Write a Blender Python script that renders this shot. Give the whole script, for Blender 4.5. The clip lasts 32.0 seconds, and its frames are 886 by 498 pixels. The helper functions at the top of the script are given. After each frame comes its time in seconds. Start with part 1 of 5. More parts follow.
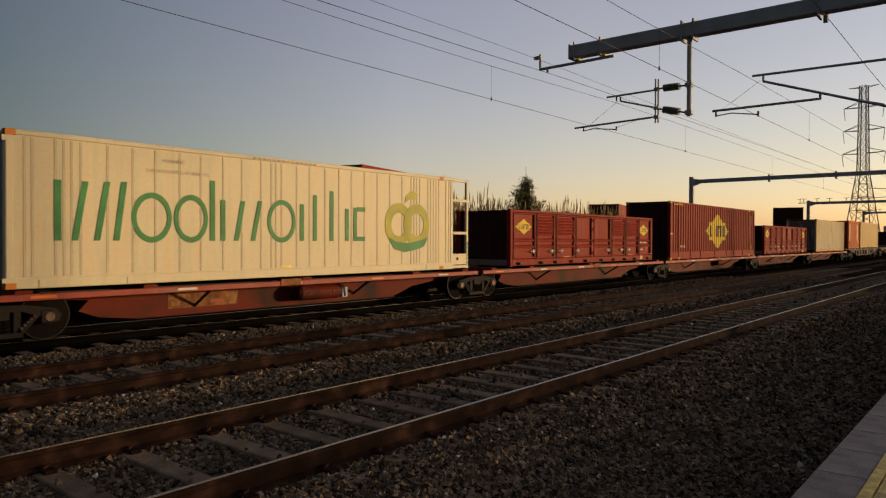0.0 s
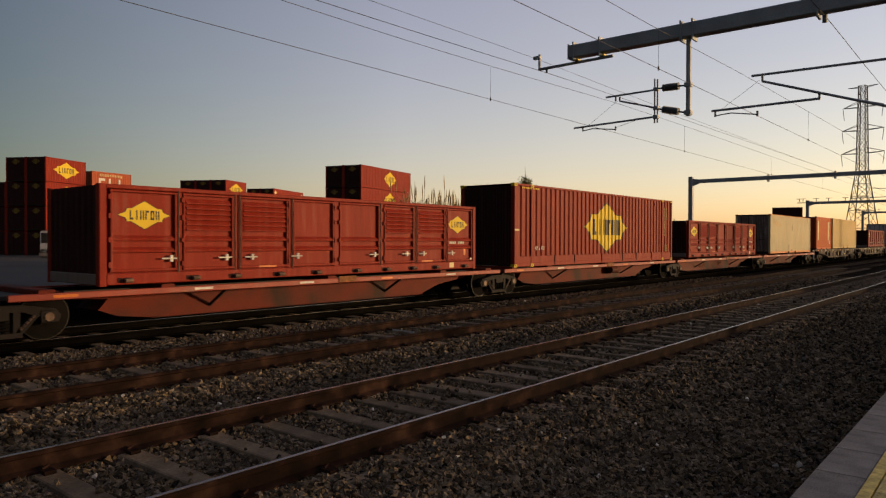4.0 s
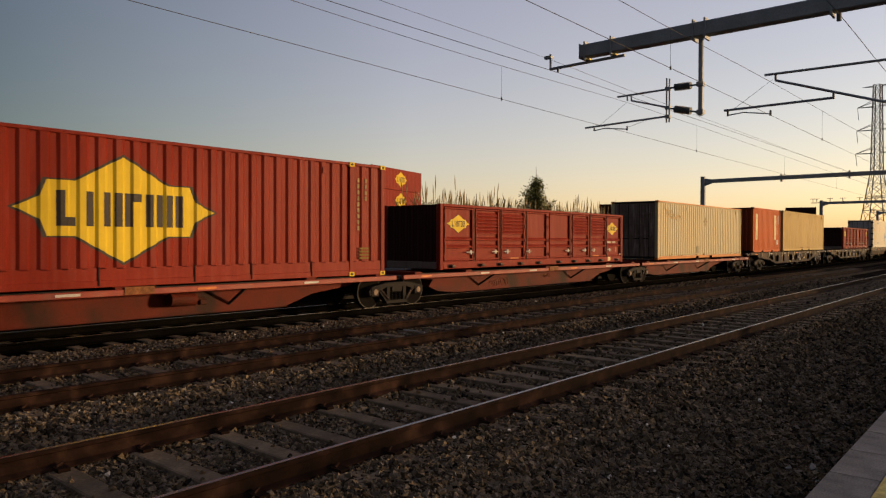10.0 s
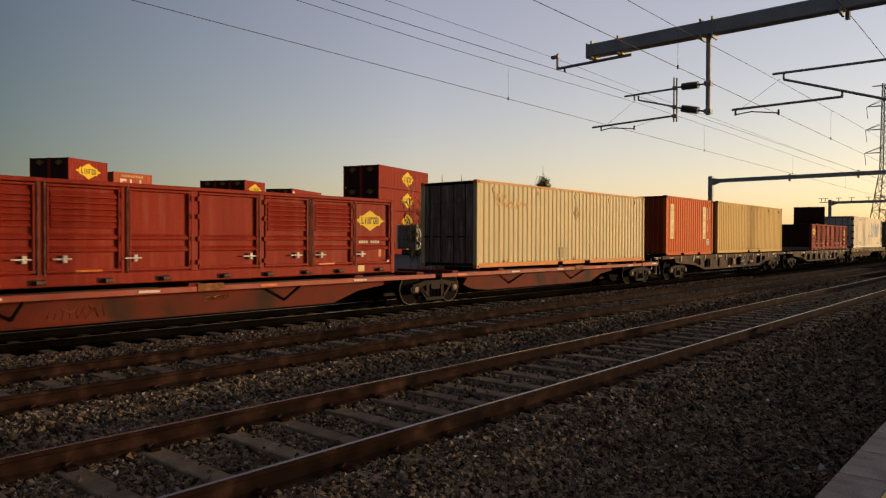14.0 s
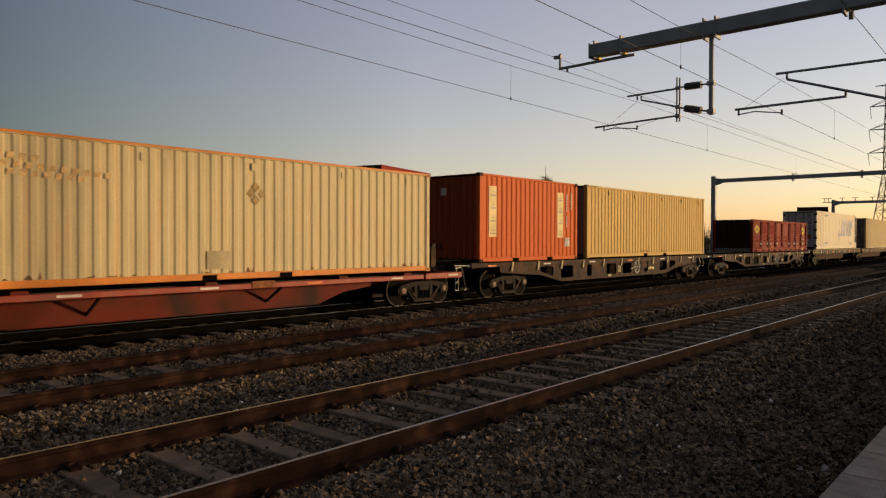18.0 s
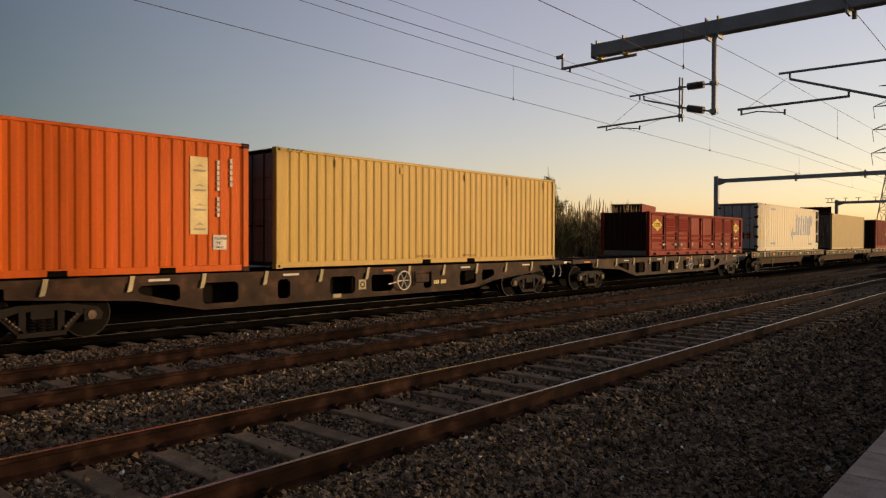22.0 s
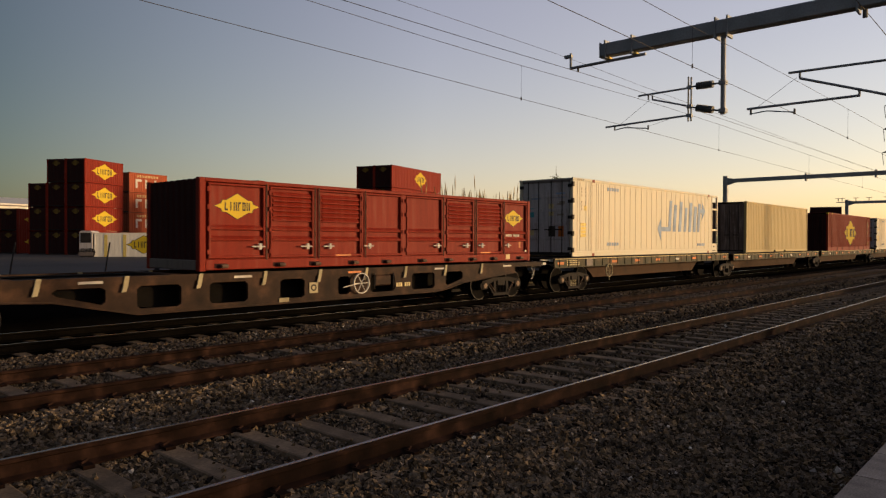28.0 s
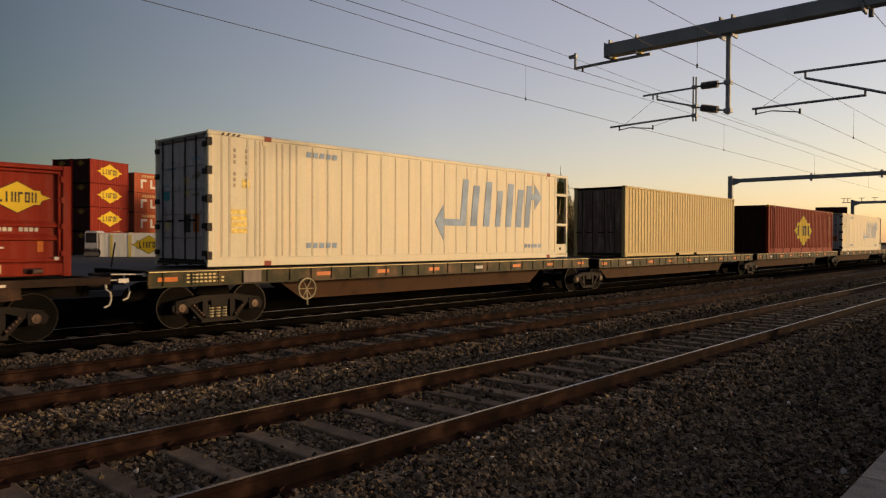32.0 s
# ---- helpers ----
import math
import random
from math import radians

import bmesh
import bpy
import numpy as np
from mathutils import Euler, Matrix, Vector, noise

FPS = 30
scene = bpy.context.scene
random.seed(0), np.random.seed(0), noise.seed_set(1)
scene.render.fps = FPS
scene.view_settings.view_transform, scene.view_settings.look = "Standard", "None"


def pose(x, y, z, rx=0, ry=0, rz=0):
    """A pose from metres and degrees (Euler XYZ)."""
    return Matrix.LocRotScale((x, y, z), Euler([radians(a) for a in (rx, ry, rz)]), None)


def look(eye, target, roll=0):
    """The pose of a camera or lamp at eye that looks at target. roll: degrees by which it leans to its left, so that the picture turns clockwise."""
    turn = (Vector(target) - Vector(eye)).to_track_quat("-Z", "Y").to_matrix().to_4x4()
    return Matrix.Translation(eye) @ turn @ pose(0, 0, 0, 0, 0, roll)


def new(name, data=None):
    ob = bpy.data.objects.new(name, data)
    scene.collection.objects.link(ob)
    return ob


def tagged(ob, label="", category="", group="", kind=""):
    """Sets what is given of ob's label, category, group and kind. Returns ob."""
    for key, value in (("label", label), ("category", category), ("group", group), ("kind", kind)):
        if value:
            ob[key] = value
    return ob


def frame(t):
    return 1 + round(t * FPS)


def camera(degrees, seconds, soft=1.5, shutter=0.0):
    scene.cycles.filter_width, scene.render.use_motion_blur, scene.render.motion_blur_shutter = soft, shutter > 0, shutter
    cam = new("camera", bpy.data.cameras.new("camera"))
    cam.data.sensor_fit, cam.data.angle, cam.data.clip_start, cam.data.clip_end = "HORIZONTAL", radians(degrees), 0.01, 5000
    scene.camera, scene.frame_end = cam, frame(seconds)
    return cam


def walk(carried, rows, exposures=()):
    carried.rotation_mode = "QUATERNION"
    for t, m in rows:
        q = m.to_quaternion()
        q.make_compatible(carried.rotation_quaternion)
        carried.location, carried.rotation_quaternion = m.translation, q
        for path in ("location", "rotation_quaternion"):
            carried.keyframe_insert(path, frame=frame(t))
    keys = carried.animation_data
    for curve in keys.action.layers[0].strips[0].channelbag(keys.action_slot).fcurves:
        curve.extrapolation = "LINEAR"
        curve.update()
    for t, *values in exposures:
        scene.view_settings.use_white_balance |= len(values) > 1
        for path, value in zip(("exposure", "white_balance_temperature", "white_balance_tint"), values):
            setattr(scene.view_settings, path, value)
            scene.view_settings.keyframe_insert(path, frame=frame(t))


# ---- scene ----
# x runs along the tracks (the train comes from +x), y away from the platform, z = 0 on the rail heads.
cam = camera(64.38, 32.0, soft=1.25, shutter=0.2)
EYE = (0.0, 0.0, 1.659)
# seconds, heading from the track's line, tilt, lean (degrees)
VIEW = [
    (0, 39.512, -0.714, 0.189), (1, 39.506, -0.712, 0.170), (2, 39.498, -0.708, 0.205), (3, 39.453, -0.700, 0.193), (3.5, 39.470, -0.711, 0.157),
    (5.5, 39.440, -0.696, 0.154), (6, 39.440, -0.696, 0.154), (6.5, 39.440, -0.696, 0.154), (7, 39.512, -0.697, 0.173), (7.25, 39.700, -0.697, 0.171),
    (7.5, 39.887, -0.696, 0.169), (7.75, 40.109, -0.697, 0.180), (8, 40.332, -0.698, 0.191), (8.5, 40.337, -0.682, 0.182), (9, 40.336, -0.698, 0.192),
    (10, 40.335, -0.715, 0.206), (10.5, 40.367, -0.731, 0.158), (11, 40.395, -0.722, 0.208), (11.25, 40.529, -0.721, 0.188), (11.5, 40.663, -0.719, 0.169),
    (12, 40.722, -0.717, 0.163), (12.5, 40.775, -0.727, 0.181), (13, 40.803, -0.729, 0.199), (14, 40.878, -0.724, 0.179), (14.5, 40.907, -0.727, 0.201),
    (16.5, 41.025, -0.732, 0.190), (17.5, 41.076, -0.720, 0.175), (19, 41.121, -0.713, 0.189), (21, 41.240, -0.710, 0.182), (23, 41.313, -0.706, 0.166),
    (24, 41.388, -0.713, 0.123), (24.25, 41.557, -0.716, 0.166), (24.5, 41.726, -0.720, 0.208), (25, 41.760, -0.721, 0.221), (25.5, 41.792, -0.718, 0.207),
    (27.5, 41.857, -0.717, 0.206), (28, 41.923, -0.715, 0.203), (29, 41.989, -0.714, 0.202), (30, 42.078, -0.708, 0.224), (31, 42.187, -0.705, 0.222),
    (32, 42.274, -0.704, 0.220),
]


def view(h, p, r):
    h, p = radians(h), radians(p)
    way = Vector((math.cos(h) * math.cos(p), math.sin(h) * math.cos(p), math.sin(p)))
    return look(EYE, Vector(EYE) + 10 * way, r)


walk(cam, [(t, view(h, p, r)) for t, h, p, r in VIEW], [(t, e, 6400, 22) for t, e in ((0, 0.42), (2, 0.46), (4, 0.6), (7, 0.65), (14, 0.65), (17, 0.60), (19, 0.57), (21.5, 0.62), (25, 0.64), (30, 0.64), (32, 0.57))])

# ---- light ----
SUN_AZ, SUN_EL = -47.0, 5.0      # degrees from +x, above the horizon
sky = bpy.data.worlds.new("dusk_sky")
scene.world = sky
sky.use_nodes = True
nt = sky.node_tree
tex = nt.nodes.new("ShaderNodeTexSky")
tex.sky_type, tex.sun_disc = "NISHITA", False
tex.sun_elevation = radians(SUN_EL)
tex.sun_rotation = math.atan2(math.cos(radians(SUN_AZ)), math.sin(radians(SUN_AZ)))
tex.air_density, tex.dust_density, tex.ozone_density = 1.0, 0.8, 0.75
haze = nt.nodes.new("ShaderNodeMix")          # thin violet dusk haze over the whole sky
haze.data_type = "RGBA"
haze.inputs[0].default_value = 0.22
haze.inputs[7].default_value = (2.45, 1.85, 2.2, 1)
nt.links.new(tex.outputs[0], haze.inputs[6])
# dusk: the sky falls off to a dim blue-grey on the side away from the sun
way = nt.nodes.new("ShaderNodeTexCoord")
toward = nt.nodes.new("ShaderNodeVectorMath")
toward.operation = "DOT_PRODUCT"
toward.inputs[1].default_value = (math.cos(radians(SUN_AZ)), math.sin(radians(SUN_AZ)), 0)
nt.links.new(way.outputs["Generated"], toward.inputs[0])
half = nt.nodes.new("ShaderNodeMapRange")
half.inputs["From Min"].default_value, half.inputs["From Max"].default_value = -1.0, 1.0
nt.links.new(toward.outputs["Value"], half.inputs["Value"])
fall = nt.nodes.new("ShaderNodeValToRGB")
for k, (at, col) in enumerate(((0.22, (0.175, 0.24, 0.265)), (0.36, (0.60, 0.645, 0.675)), (0.5, (1.02, 1.01, 1.04)), (0.62, (1.16, 1.12, 1.11)))):
    stop = fall.color_ramp.elements[k] if k < 2 else fall.color_ramp.elements.new(at)
    stop.position, stop.color = at, (*col, 1)
fall.color_ramp.interpolation = "LINEAR"
nt.links.new(half.outputs[0], fall.inputs[0])
dusk = nt.nodes.new("ShaderNodeMix")
dusk.data_type, dusk.blend_type = "RGBA", "MULTIPLY"
dusk.inputs[0].default_value = 1.0
nt.links.new(haze.outputs[2], dusk.inputs[6])
nt.links.new(fall.outputs[0], dusk.inputs[7])
nt.links.new(dusk.outputs[2], nt.nodes["Background"].inputs[0])
nt.nodes["Background"].inputs[1].default_value = 0.16
sun = new("sun", bpy.data.lights.new("sun", "SUN"))
sun.data.energy, sun.data.angle, sun.data.color = 3.35, radians(4.0), (1.0, 0.71, 0.34)
sun.matrix_world = look((0, 0, 0), (-math.cos(radians(SUN_AZ)) * math.cos(radians(SUN_EL)), -math.sin(radians(SUN_AZ)) * math.cos(radians(SUN_EL)), -math.sin(radians(SUN_EL))))


# ---- materials ----
def mat(name, color, rough=0.7, metal=0.0, grain=0.12, scale=30.0, blotch=0.25, blotch_scale=1.5, dirt=None, bump=0.1, per="", streak=0.0, spec=0.1, vary=(0.3, 2.1), tint=None, cover=0.52):
    """Paint, metal, stone: a base colour with fine grain, broad blotches, optional dirt, vertical streaks and fine relief."""
    m = bpy.data.materials.new(name)
    m.use_nodes = True
    n, link = m.node_tree.nodes, m.node_tree.links.new
    b = n["Principled BSDF"]
    b.inputs["Roughness"].default_value, b.inputs["Metallic"].default_value = rough, metal
    b.inputs["Specular IOR Level"].default_value = spec
    co = n.new("ShaderNodeTexCoord")
    fine, broad = n.new("ShaderNodeTexNoise"), n.new("ShaderNodeTexNoise")
    fine.inputs["Scale"].default_value, fine.inputs["Detail"].default_value = scale, 3
    broad.inputs["Scale"].default_value, broad.inputs["Detail"].default_value = blotch_scale, 4
    link(co.outputs["Object"], fine.inputs["Vector"])
    if streak:
        mp = n.new("ShaderNodeMapping")
        mp.inputs["Scale"].default_value = (4, 4, 0.35)
        link(co.outputs["Object"], mp.inputs["Vector"])
        link(mp.outputs["Vector"], broad.inputs["Vector"])
    else:
        link(co.outputs["Object"], broad.inputs["Vector"])

    def shade(fac, lo, hi, src):
        r = n.new("ShaderNodeMapRange")
        r.inputs["From Min"].default_value, r.inputs["From Max"].default_value = 0.3, 0.7
        r.inputs["To Min"].default_value, r.inputs["To Max"].default_value = lo, hi
        link(fac, r.inputs["Value"])
        mx = n.new("ShaderNodeMix")
        mx.data_type, mx.blend_type = "RGBA", "MULTIPLY"
        mx.inputs[0].default_value = 1.0
        link(src, mx.inputs[6])
        link(r.outputs[0], mx.inputs[7])
        return mx.outputs[2]

    rgb = n.new("ShaderNodeRGB")
    rgb.outputs[0].default_value = (*color, 1)
    out = rgb.outputs[0]
    if dirt:
        ramp = n.new("ShaderNodeMapRange")
        ramp.inputs["From Min"].default_value, ramp.inputs["From Max"].default_value = cover, cover + 0.26
        link(broad.outputs[0], ramp.inputs["Value"])
        mx = n.new("ShaderNodeMix")
        mx.data_type = "RGBA"
        link(ramp.outputs[0], mx.inputs[0])
        link(out, mx.inputs[6])
        mx.inputs[7].default_value = (*dirt, 1)
        out = mx.outputs[2]
    out = shade(fine.outputs[0], 1 - grain, 1 + grain, out)
    out = shade(broad.outputs[0], 1 - blotch, 1 + blotch * 0.6, out)
    if per:
        src = n.new("ShaderNodeNewGeometry").outputs["Random Per Island"] if per == "island" else n.new("ShaderNodeObjectInfo").outputs["Random"]
        hs = n.new("ShaderNodeMapRange")
        hs.inputs["To Min"].default_value, hs.inputs["To Max"].default_value = vary
        link(src, hs.inputs["Value"])
        mx = n.new("ShaderNodeMix")
        mx.data_type, mx.blend_type = "RGBA", "MULTIPLY"
        mx.inputs[0].default_value = 1.0
        link(out, mx.inputs[6])
        link(hs.outputs[0], mx.inputs[7])
        out = mx.outputs[2]
        if tint:                                 # a second colour on some of the pieces
            ml, fr = n.new("ShaderNodeMath"), n.new("ShaderNodeMath")
            ml.operation, fr.operation = "MULTIPLY", "FRACT"
            ml.inputs[1].default_value = 17.3
            link(src, ml.inputs[0])
            link(ml.outputs[0], fr.inputs[0])
            mx = n.new("ShaderNodeMix")
            mx.data_type, mx.blend_type = "RGBA", "MULTIPLY"
            link(fr.outputs[0], mx.inputs[0])
            link(out, mx.inputs[6])
            mx.inputs[7].default_value = (*tint, 1)
            out = mx.outputs[2]
    link(out, b.inputs["Base Color"])
    if bump:
        bm = n.new("ShaderNodeBump")
        bm.inputs["Strength"].default_value, bm.inputs["Distance"].default_value = bump, 0.01
        link(fine.outputs[0], bm.inputs["Height"])
        link(bm.outputs[0], b.inputs["Normal"])
    return m


M = {
    "cream_reefer": mat("cream_reefer_paint", (0.363, 0.337, 0.222), 0.5, blotch=0.1, grain=0.05, dirt=(0.36, 0.27, 0.16), streak=1, spec=0.16),
    "white_reefer": mat("white_reefer_paint", (0.40, 0.375, 0.282), 0.5, blotch=0.1, grain=0.05, dirt=(0.4, 0.32, 0.22), streak=1, spec=0.16),
    "red": mat("red_container_paint", (0.145, 0.0145, 0.0062), 0.5, blotch=0.2, grain=0.08, dirt=(0.12, 0.025, 0.018), streak=1, spec=0.05),
    "open_red": mat("red_open_box_paint", (0.144, 0.0145, 0.0066), 0.55, blotch=0.22, grain=0.08, dirt=(0.12, 0.03, 0.02), streak=1, spec=0.05),
    "cream": mat("cream_container_paint", (0.315, 0.272, 0.152), 0.55, blotch=0.18, grain=0.06, dirt=(0.27, 0.18, 0.085), streak=1, spec=0.16),
    "tan": mat("tan_container_paint", (0.315, 0.245, 0.105), 0.55, blotch=0.16, grain=0.06, dirt=(0.24, 0.17, 0.07), streak=1, spec=0.14),
    "yellow": mat("mustard_container_paint", (0.295, 0.196, 0.044), 0.5, blotch=0.12, grain=0.05, streak=1, spec=0.12),
    "orange": mat("orange_container_paint", (0.335, 0.061, 0.003), 0.5, blotch=0.15, grain=0.06, dirt=(0.3, 0.055, 0.012), streak=1, spec=0.07),
    # end copy of the orange, darker with the shade put in
    "shaded_orange_end": mat("shaded_orange_end_paint", (0.15, 0.026, 0.006), 0.6, blotch=0.3, dirt=(0.09, 0.025, 0.01), streak=1),
    "orange_rail": mat("orange_sill_paint", (0.35, 0.125, 0.02), 0.5, blotch=0.2, spec=0.12),
    "frame_red": mat("red_oxide_wagon_paint", (0.170, 0.022, 0.009), 0.6, blotch=0.35, dirt=(0.10, 0.04, 0.028), spec=0.25),
    "belly_red": mat("grimy_red_oxide_sill", (0.10, 0.0125, 0.0042), 0.7, blotch=0.5, blotch_scale=0.8, dirt=(0.016, 0.006, 0.0035), cover=0.43),
    "frame_brown": mat("brown_wagon_steel", (0.023, 0.0122, 0.0074), 0.7, blotch=0.6, blotch_scale=2.0, dirt=(0.044, 0.022, 0.012)),
    "frame_green": mat("dark_green_wagon_paint", (0.027, 0.026, 0.011), 0.6, blotch=0.5, blotch_scale=2.2, dirt=(0.065, 0.036, 0.018), cover=0.48),
    "girder_rust": mat("rusty_girder_steel", (0.05, 0.025, 0.013), 0.8, blotch=0.6, blotch_scale=1.0, dirt=(0.02, 0.012, 0.008), cover=0.46),
    # stained doors, also darkened in colour for the shaded ends
    "door_rust_shade": mat("stained_shaded_door_paint", (0.12, 0.085, 0.068), 0.6, blotch=0.45, blotch_scale=2.5, dirt=(0.19, 0.155, 0.13), streak=1),
    "door_pale": mat("dull_white_door_paint", (0.34, 0.32, 0.315), 0.6, blotch=0.3, dirt=(0.1, 0.075, 0.06), streak=1, spec=0.16),
    # grey, also used to paint shade onto container doors
    "door_grey_shade": mat("grey_shaded_door_paint", (0.12, 0.098, 0.085), 0.6, blotch=0.3, dirt=(0.08, 0.07, 0.06), streak=1, spec=0.16),
    "black": mat("black_steel", (0.016, 0.014, 0.013), 0.6, blotch=0.4),
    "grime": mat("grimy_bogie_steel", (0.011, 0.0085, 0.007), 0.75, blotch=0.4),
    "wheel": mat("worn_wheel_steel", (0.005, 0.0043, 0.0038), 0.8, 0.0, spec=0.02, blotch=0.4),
    "tread": mat("worn_steel_rim", (0.017, 0.015, 0.013), 0.4, 0.3),
    "white": mat("white_marking_paint", (0.378, 0.363, 0.328), 0.6, dirt=(0.4, 0.35, 0.28)),
    "logo_yellow": mat("yellow_logo_paint", (0.42, 0.30, 0.014), 0.6, blotch=0.08, grain=0.04),
    "logo_dark": mat("dark_logo_paint", (0.035, 0.03, 0.025), 0.55),
    "green": mat("green_logo_paint", (0.030, 0.136, 0.045), 0.5, blotch=0.3),
    "lime": mat("lime_logo_paint", (0.227, 0.232, 0.035), 0.5, blotch=0.3),
    "blue": mat("blue_grey_logo_paint", (0.17, 0.24, 0.34), 0.55, blotch=0.3),
    "rod": mat("worn_locking_rod", (0.085, 0.055, 0.038), 0.5, 0.2, blotch=0.6, blotch_scale=5),
    "amber": mat("amber_reflector", (0.378, 0.104, 0.015), 0.4),
    "mustard_mark": mat("mustard_paint_with_shade", (0.12, 0.075, 0.014), 0.7),
    "faded_patch": mat("dull_cream_patch", (0.25, 0.215, 0.13), 0.7, blotch=0.3),
    "faded_brown": mat("faded_brown_mark", (0.20, 0.145, 0.065), 0.7, blotch=0.4, blotch_scale=6),
    "faded_orange": mat("faded_orange_mark", (0.36, 0.25, 0.11), 0.7, blotch=0.4, blotch_scale=6),
    "grey_mark": mat("grey_stencil_paint", (0.22, 0.19, 0.15), 0.6),
    "rust": mat("rusted_rail_steel", (0.0105, 0.0050, 0.0034), 0.85, 0.0, spec=0.04, blotch=0.7, blotch_scale=4, dirt=(0.024, 0.012, 0.008), bump=0.3),
    "railhead": mat("worn_rail_head", (0.05, 0.038, 0.03), 0.24, 0.0, blotch=0.3, spec=0.9),
    "concrete": mat("weathered_concrete_sleeper", (0.122, 0.087, 0.053), 0.9, grain=0.25, blotch=0.3, blotch_scale=5, per="object", bump=0.3, vary=(0.8, 1.2)),
    # near-black for oil and for shade painted in under the train
    "shade_black": mat("oily_shaded_black", (0.0035, 0.003, 0.0025), 1.0, spec=0.0, grain=0.5, scale=25, blotch=0.5, blotch_scale=0.8, bump=0.8),
    "stained": mat("rust_stained_concrete_sleeper", (0.12, 0.06, 0.026), 0.9, grain=0.25, blotch=0.4, blotch_scale=5, dirt=(0.22, 0.08, 0.02), bump=0.3),
    "galv": mat("galvanised_steel", (0.19, 0.205, 0.22), 0.5, 0.2, blotch=0.2),
    "tower": mat("weathered_tower_steel", (0.075, 0.072, 0.066), 0.7, 0.0),
    "wire": mat("copper_wire_dull", (0.04, 0.037, 0.036), 0.7, 0.0),
    "porcelain": mat("dark_porcelain", (0.085, 0.09, 0.09), 0.4),
    "stone": mat("ballast_stone", (0.056, 0.0445, 0.032), 0.8, spec=0.06, grain=0.4, scale=60, blotch=0.3, blotch_scale=3, per="island", bump=0.4, vary=(0.12, 2.7), tint=(1.15, 0.97, 0.66)),
    "ballast": mat("ballast_bed", (0.016, 0.013, 0.010), 1.0, spec=0.0, grain=0.6, scale=22, blotch=0.4, blotch_scale=0.7, bump=1.0),
    "yard": mat("yard_pavement", (0.046, 0.044, 0.042), 0.9, grain=0.2, blotch=0.3, blotch_scale=0.1),
    "paver": mat("grey_platform_concrete", (0.165, 0.15, 0.132), 0.9, grain=0.25, scale=80, blotch=0.3, blotch_scale=6, per="object", bump=0.3, vary=(0.85, 1.15)),
    "line_yellow": mat("worn_yellow_line_paint", (0.55, 0.42, 0.12), 0.7, grain=0.2, blotch=0.4, blotch_scale=10),
    "tactile": mat("faded_yellow_tactile_paving", (0.33, 0.26, 0.10), 0.8, grain=0.2, blotch=0.3, blotch_scale=6, per="object"),
    "leaf": mat("dry_green_leaves", (0.125, 0.12, 0.03), 0.7, grain=0.3, blotch=0.4, per="island", bump=0),
    "reed_leaf": mat("dry_reed_leaves", (0.145, 0.108, 0.044), 0.8, grain=0.3, blotch=0.4, per="island", bump=0),
    "soil": mat("dark_trackside_soil", (0.022, 0.018, 0.014), 1.0, spec=0.0, grain=0.4, blotch=0.5, blotch_scale=0.4, bump=0.5),
    "scrawl": mat("faint_pale_scrawl", (0.16, 0.075, 0.03), 0.7, blotch=0.6, blotch_scale=6),
    "panel": mat("faded_data_panel", (0.13, 0.05, 0.016), 0.7, grain=0.3, blotch=0.5, blotch_scale=5),
    "hose": mat("pale_brake_hose", (0.4, 0.38, 0.34), 0.6),
    "reed": mat("dry_reed", (0.20, 0.15, 0.07), 0.8, grain=0.3, per="island", bump=0),
    "bark": mat("grey_brown_bark", (0.12, 0.09, 0.06), 0.9),
    "beige": mat("beige_building_cladding", (0.33, 0.27, 0.17), 0.7, streak=1),
    "teal": mat("teal_panel", (0.05, 0.25, 0.28), 0.6),
    "roof": mat("pale_metal_roof", (0.5, 0.48, 0.42), 0.5),
    "hill": mat("distant_hill", (0.09, 0.09, 0.085), 1.0),
    # darker copy of the red: shade on the ends is put into it
    "shade_maroon": mat("shaded_maroon_end_paint", (0.026, 0.0085, 0.0075), 0.7, blotch=0.3, dirt=(0.016, 0.009, 0.008), streak=1, spec=0.05),
    "pale_stone": mat("pale_ballast_stone", (0.3, 0.27, 0.22), 0.85, per="island"),
    "label_cream": mat("cream_label_film", (0.43, 0.35, 0.17), 0.5),
    "white_box": mat("clean_white_container_paint", (0.62, 0.58, 0.48), 0.6, blotch=0.1, streak=1),
    "brown_orange": mat("dull_brown_orange_container_paint", (0.235, 0.048, 0.016), 0.6, blotch=0.25, dirt=(0.16, 0.04, 0.02), streak=1),
    "bright_red": mat("bright_red_container_paint", (0.315, 0.023, 0.010), 0.6, streak=1, spec=0.05),
}


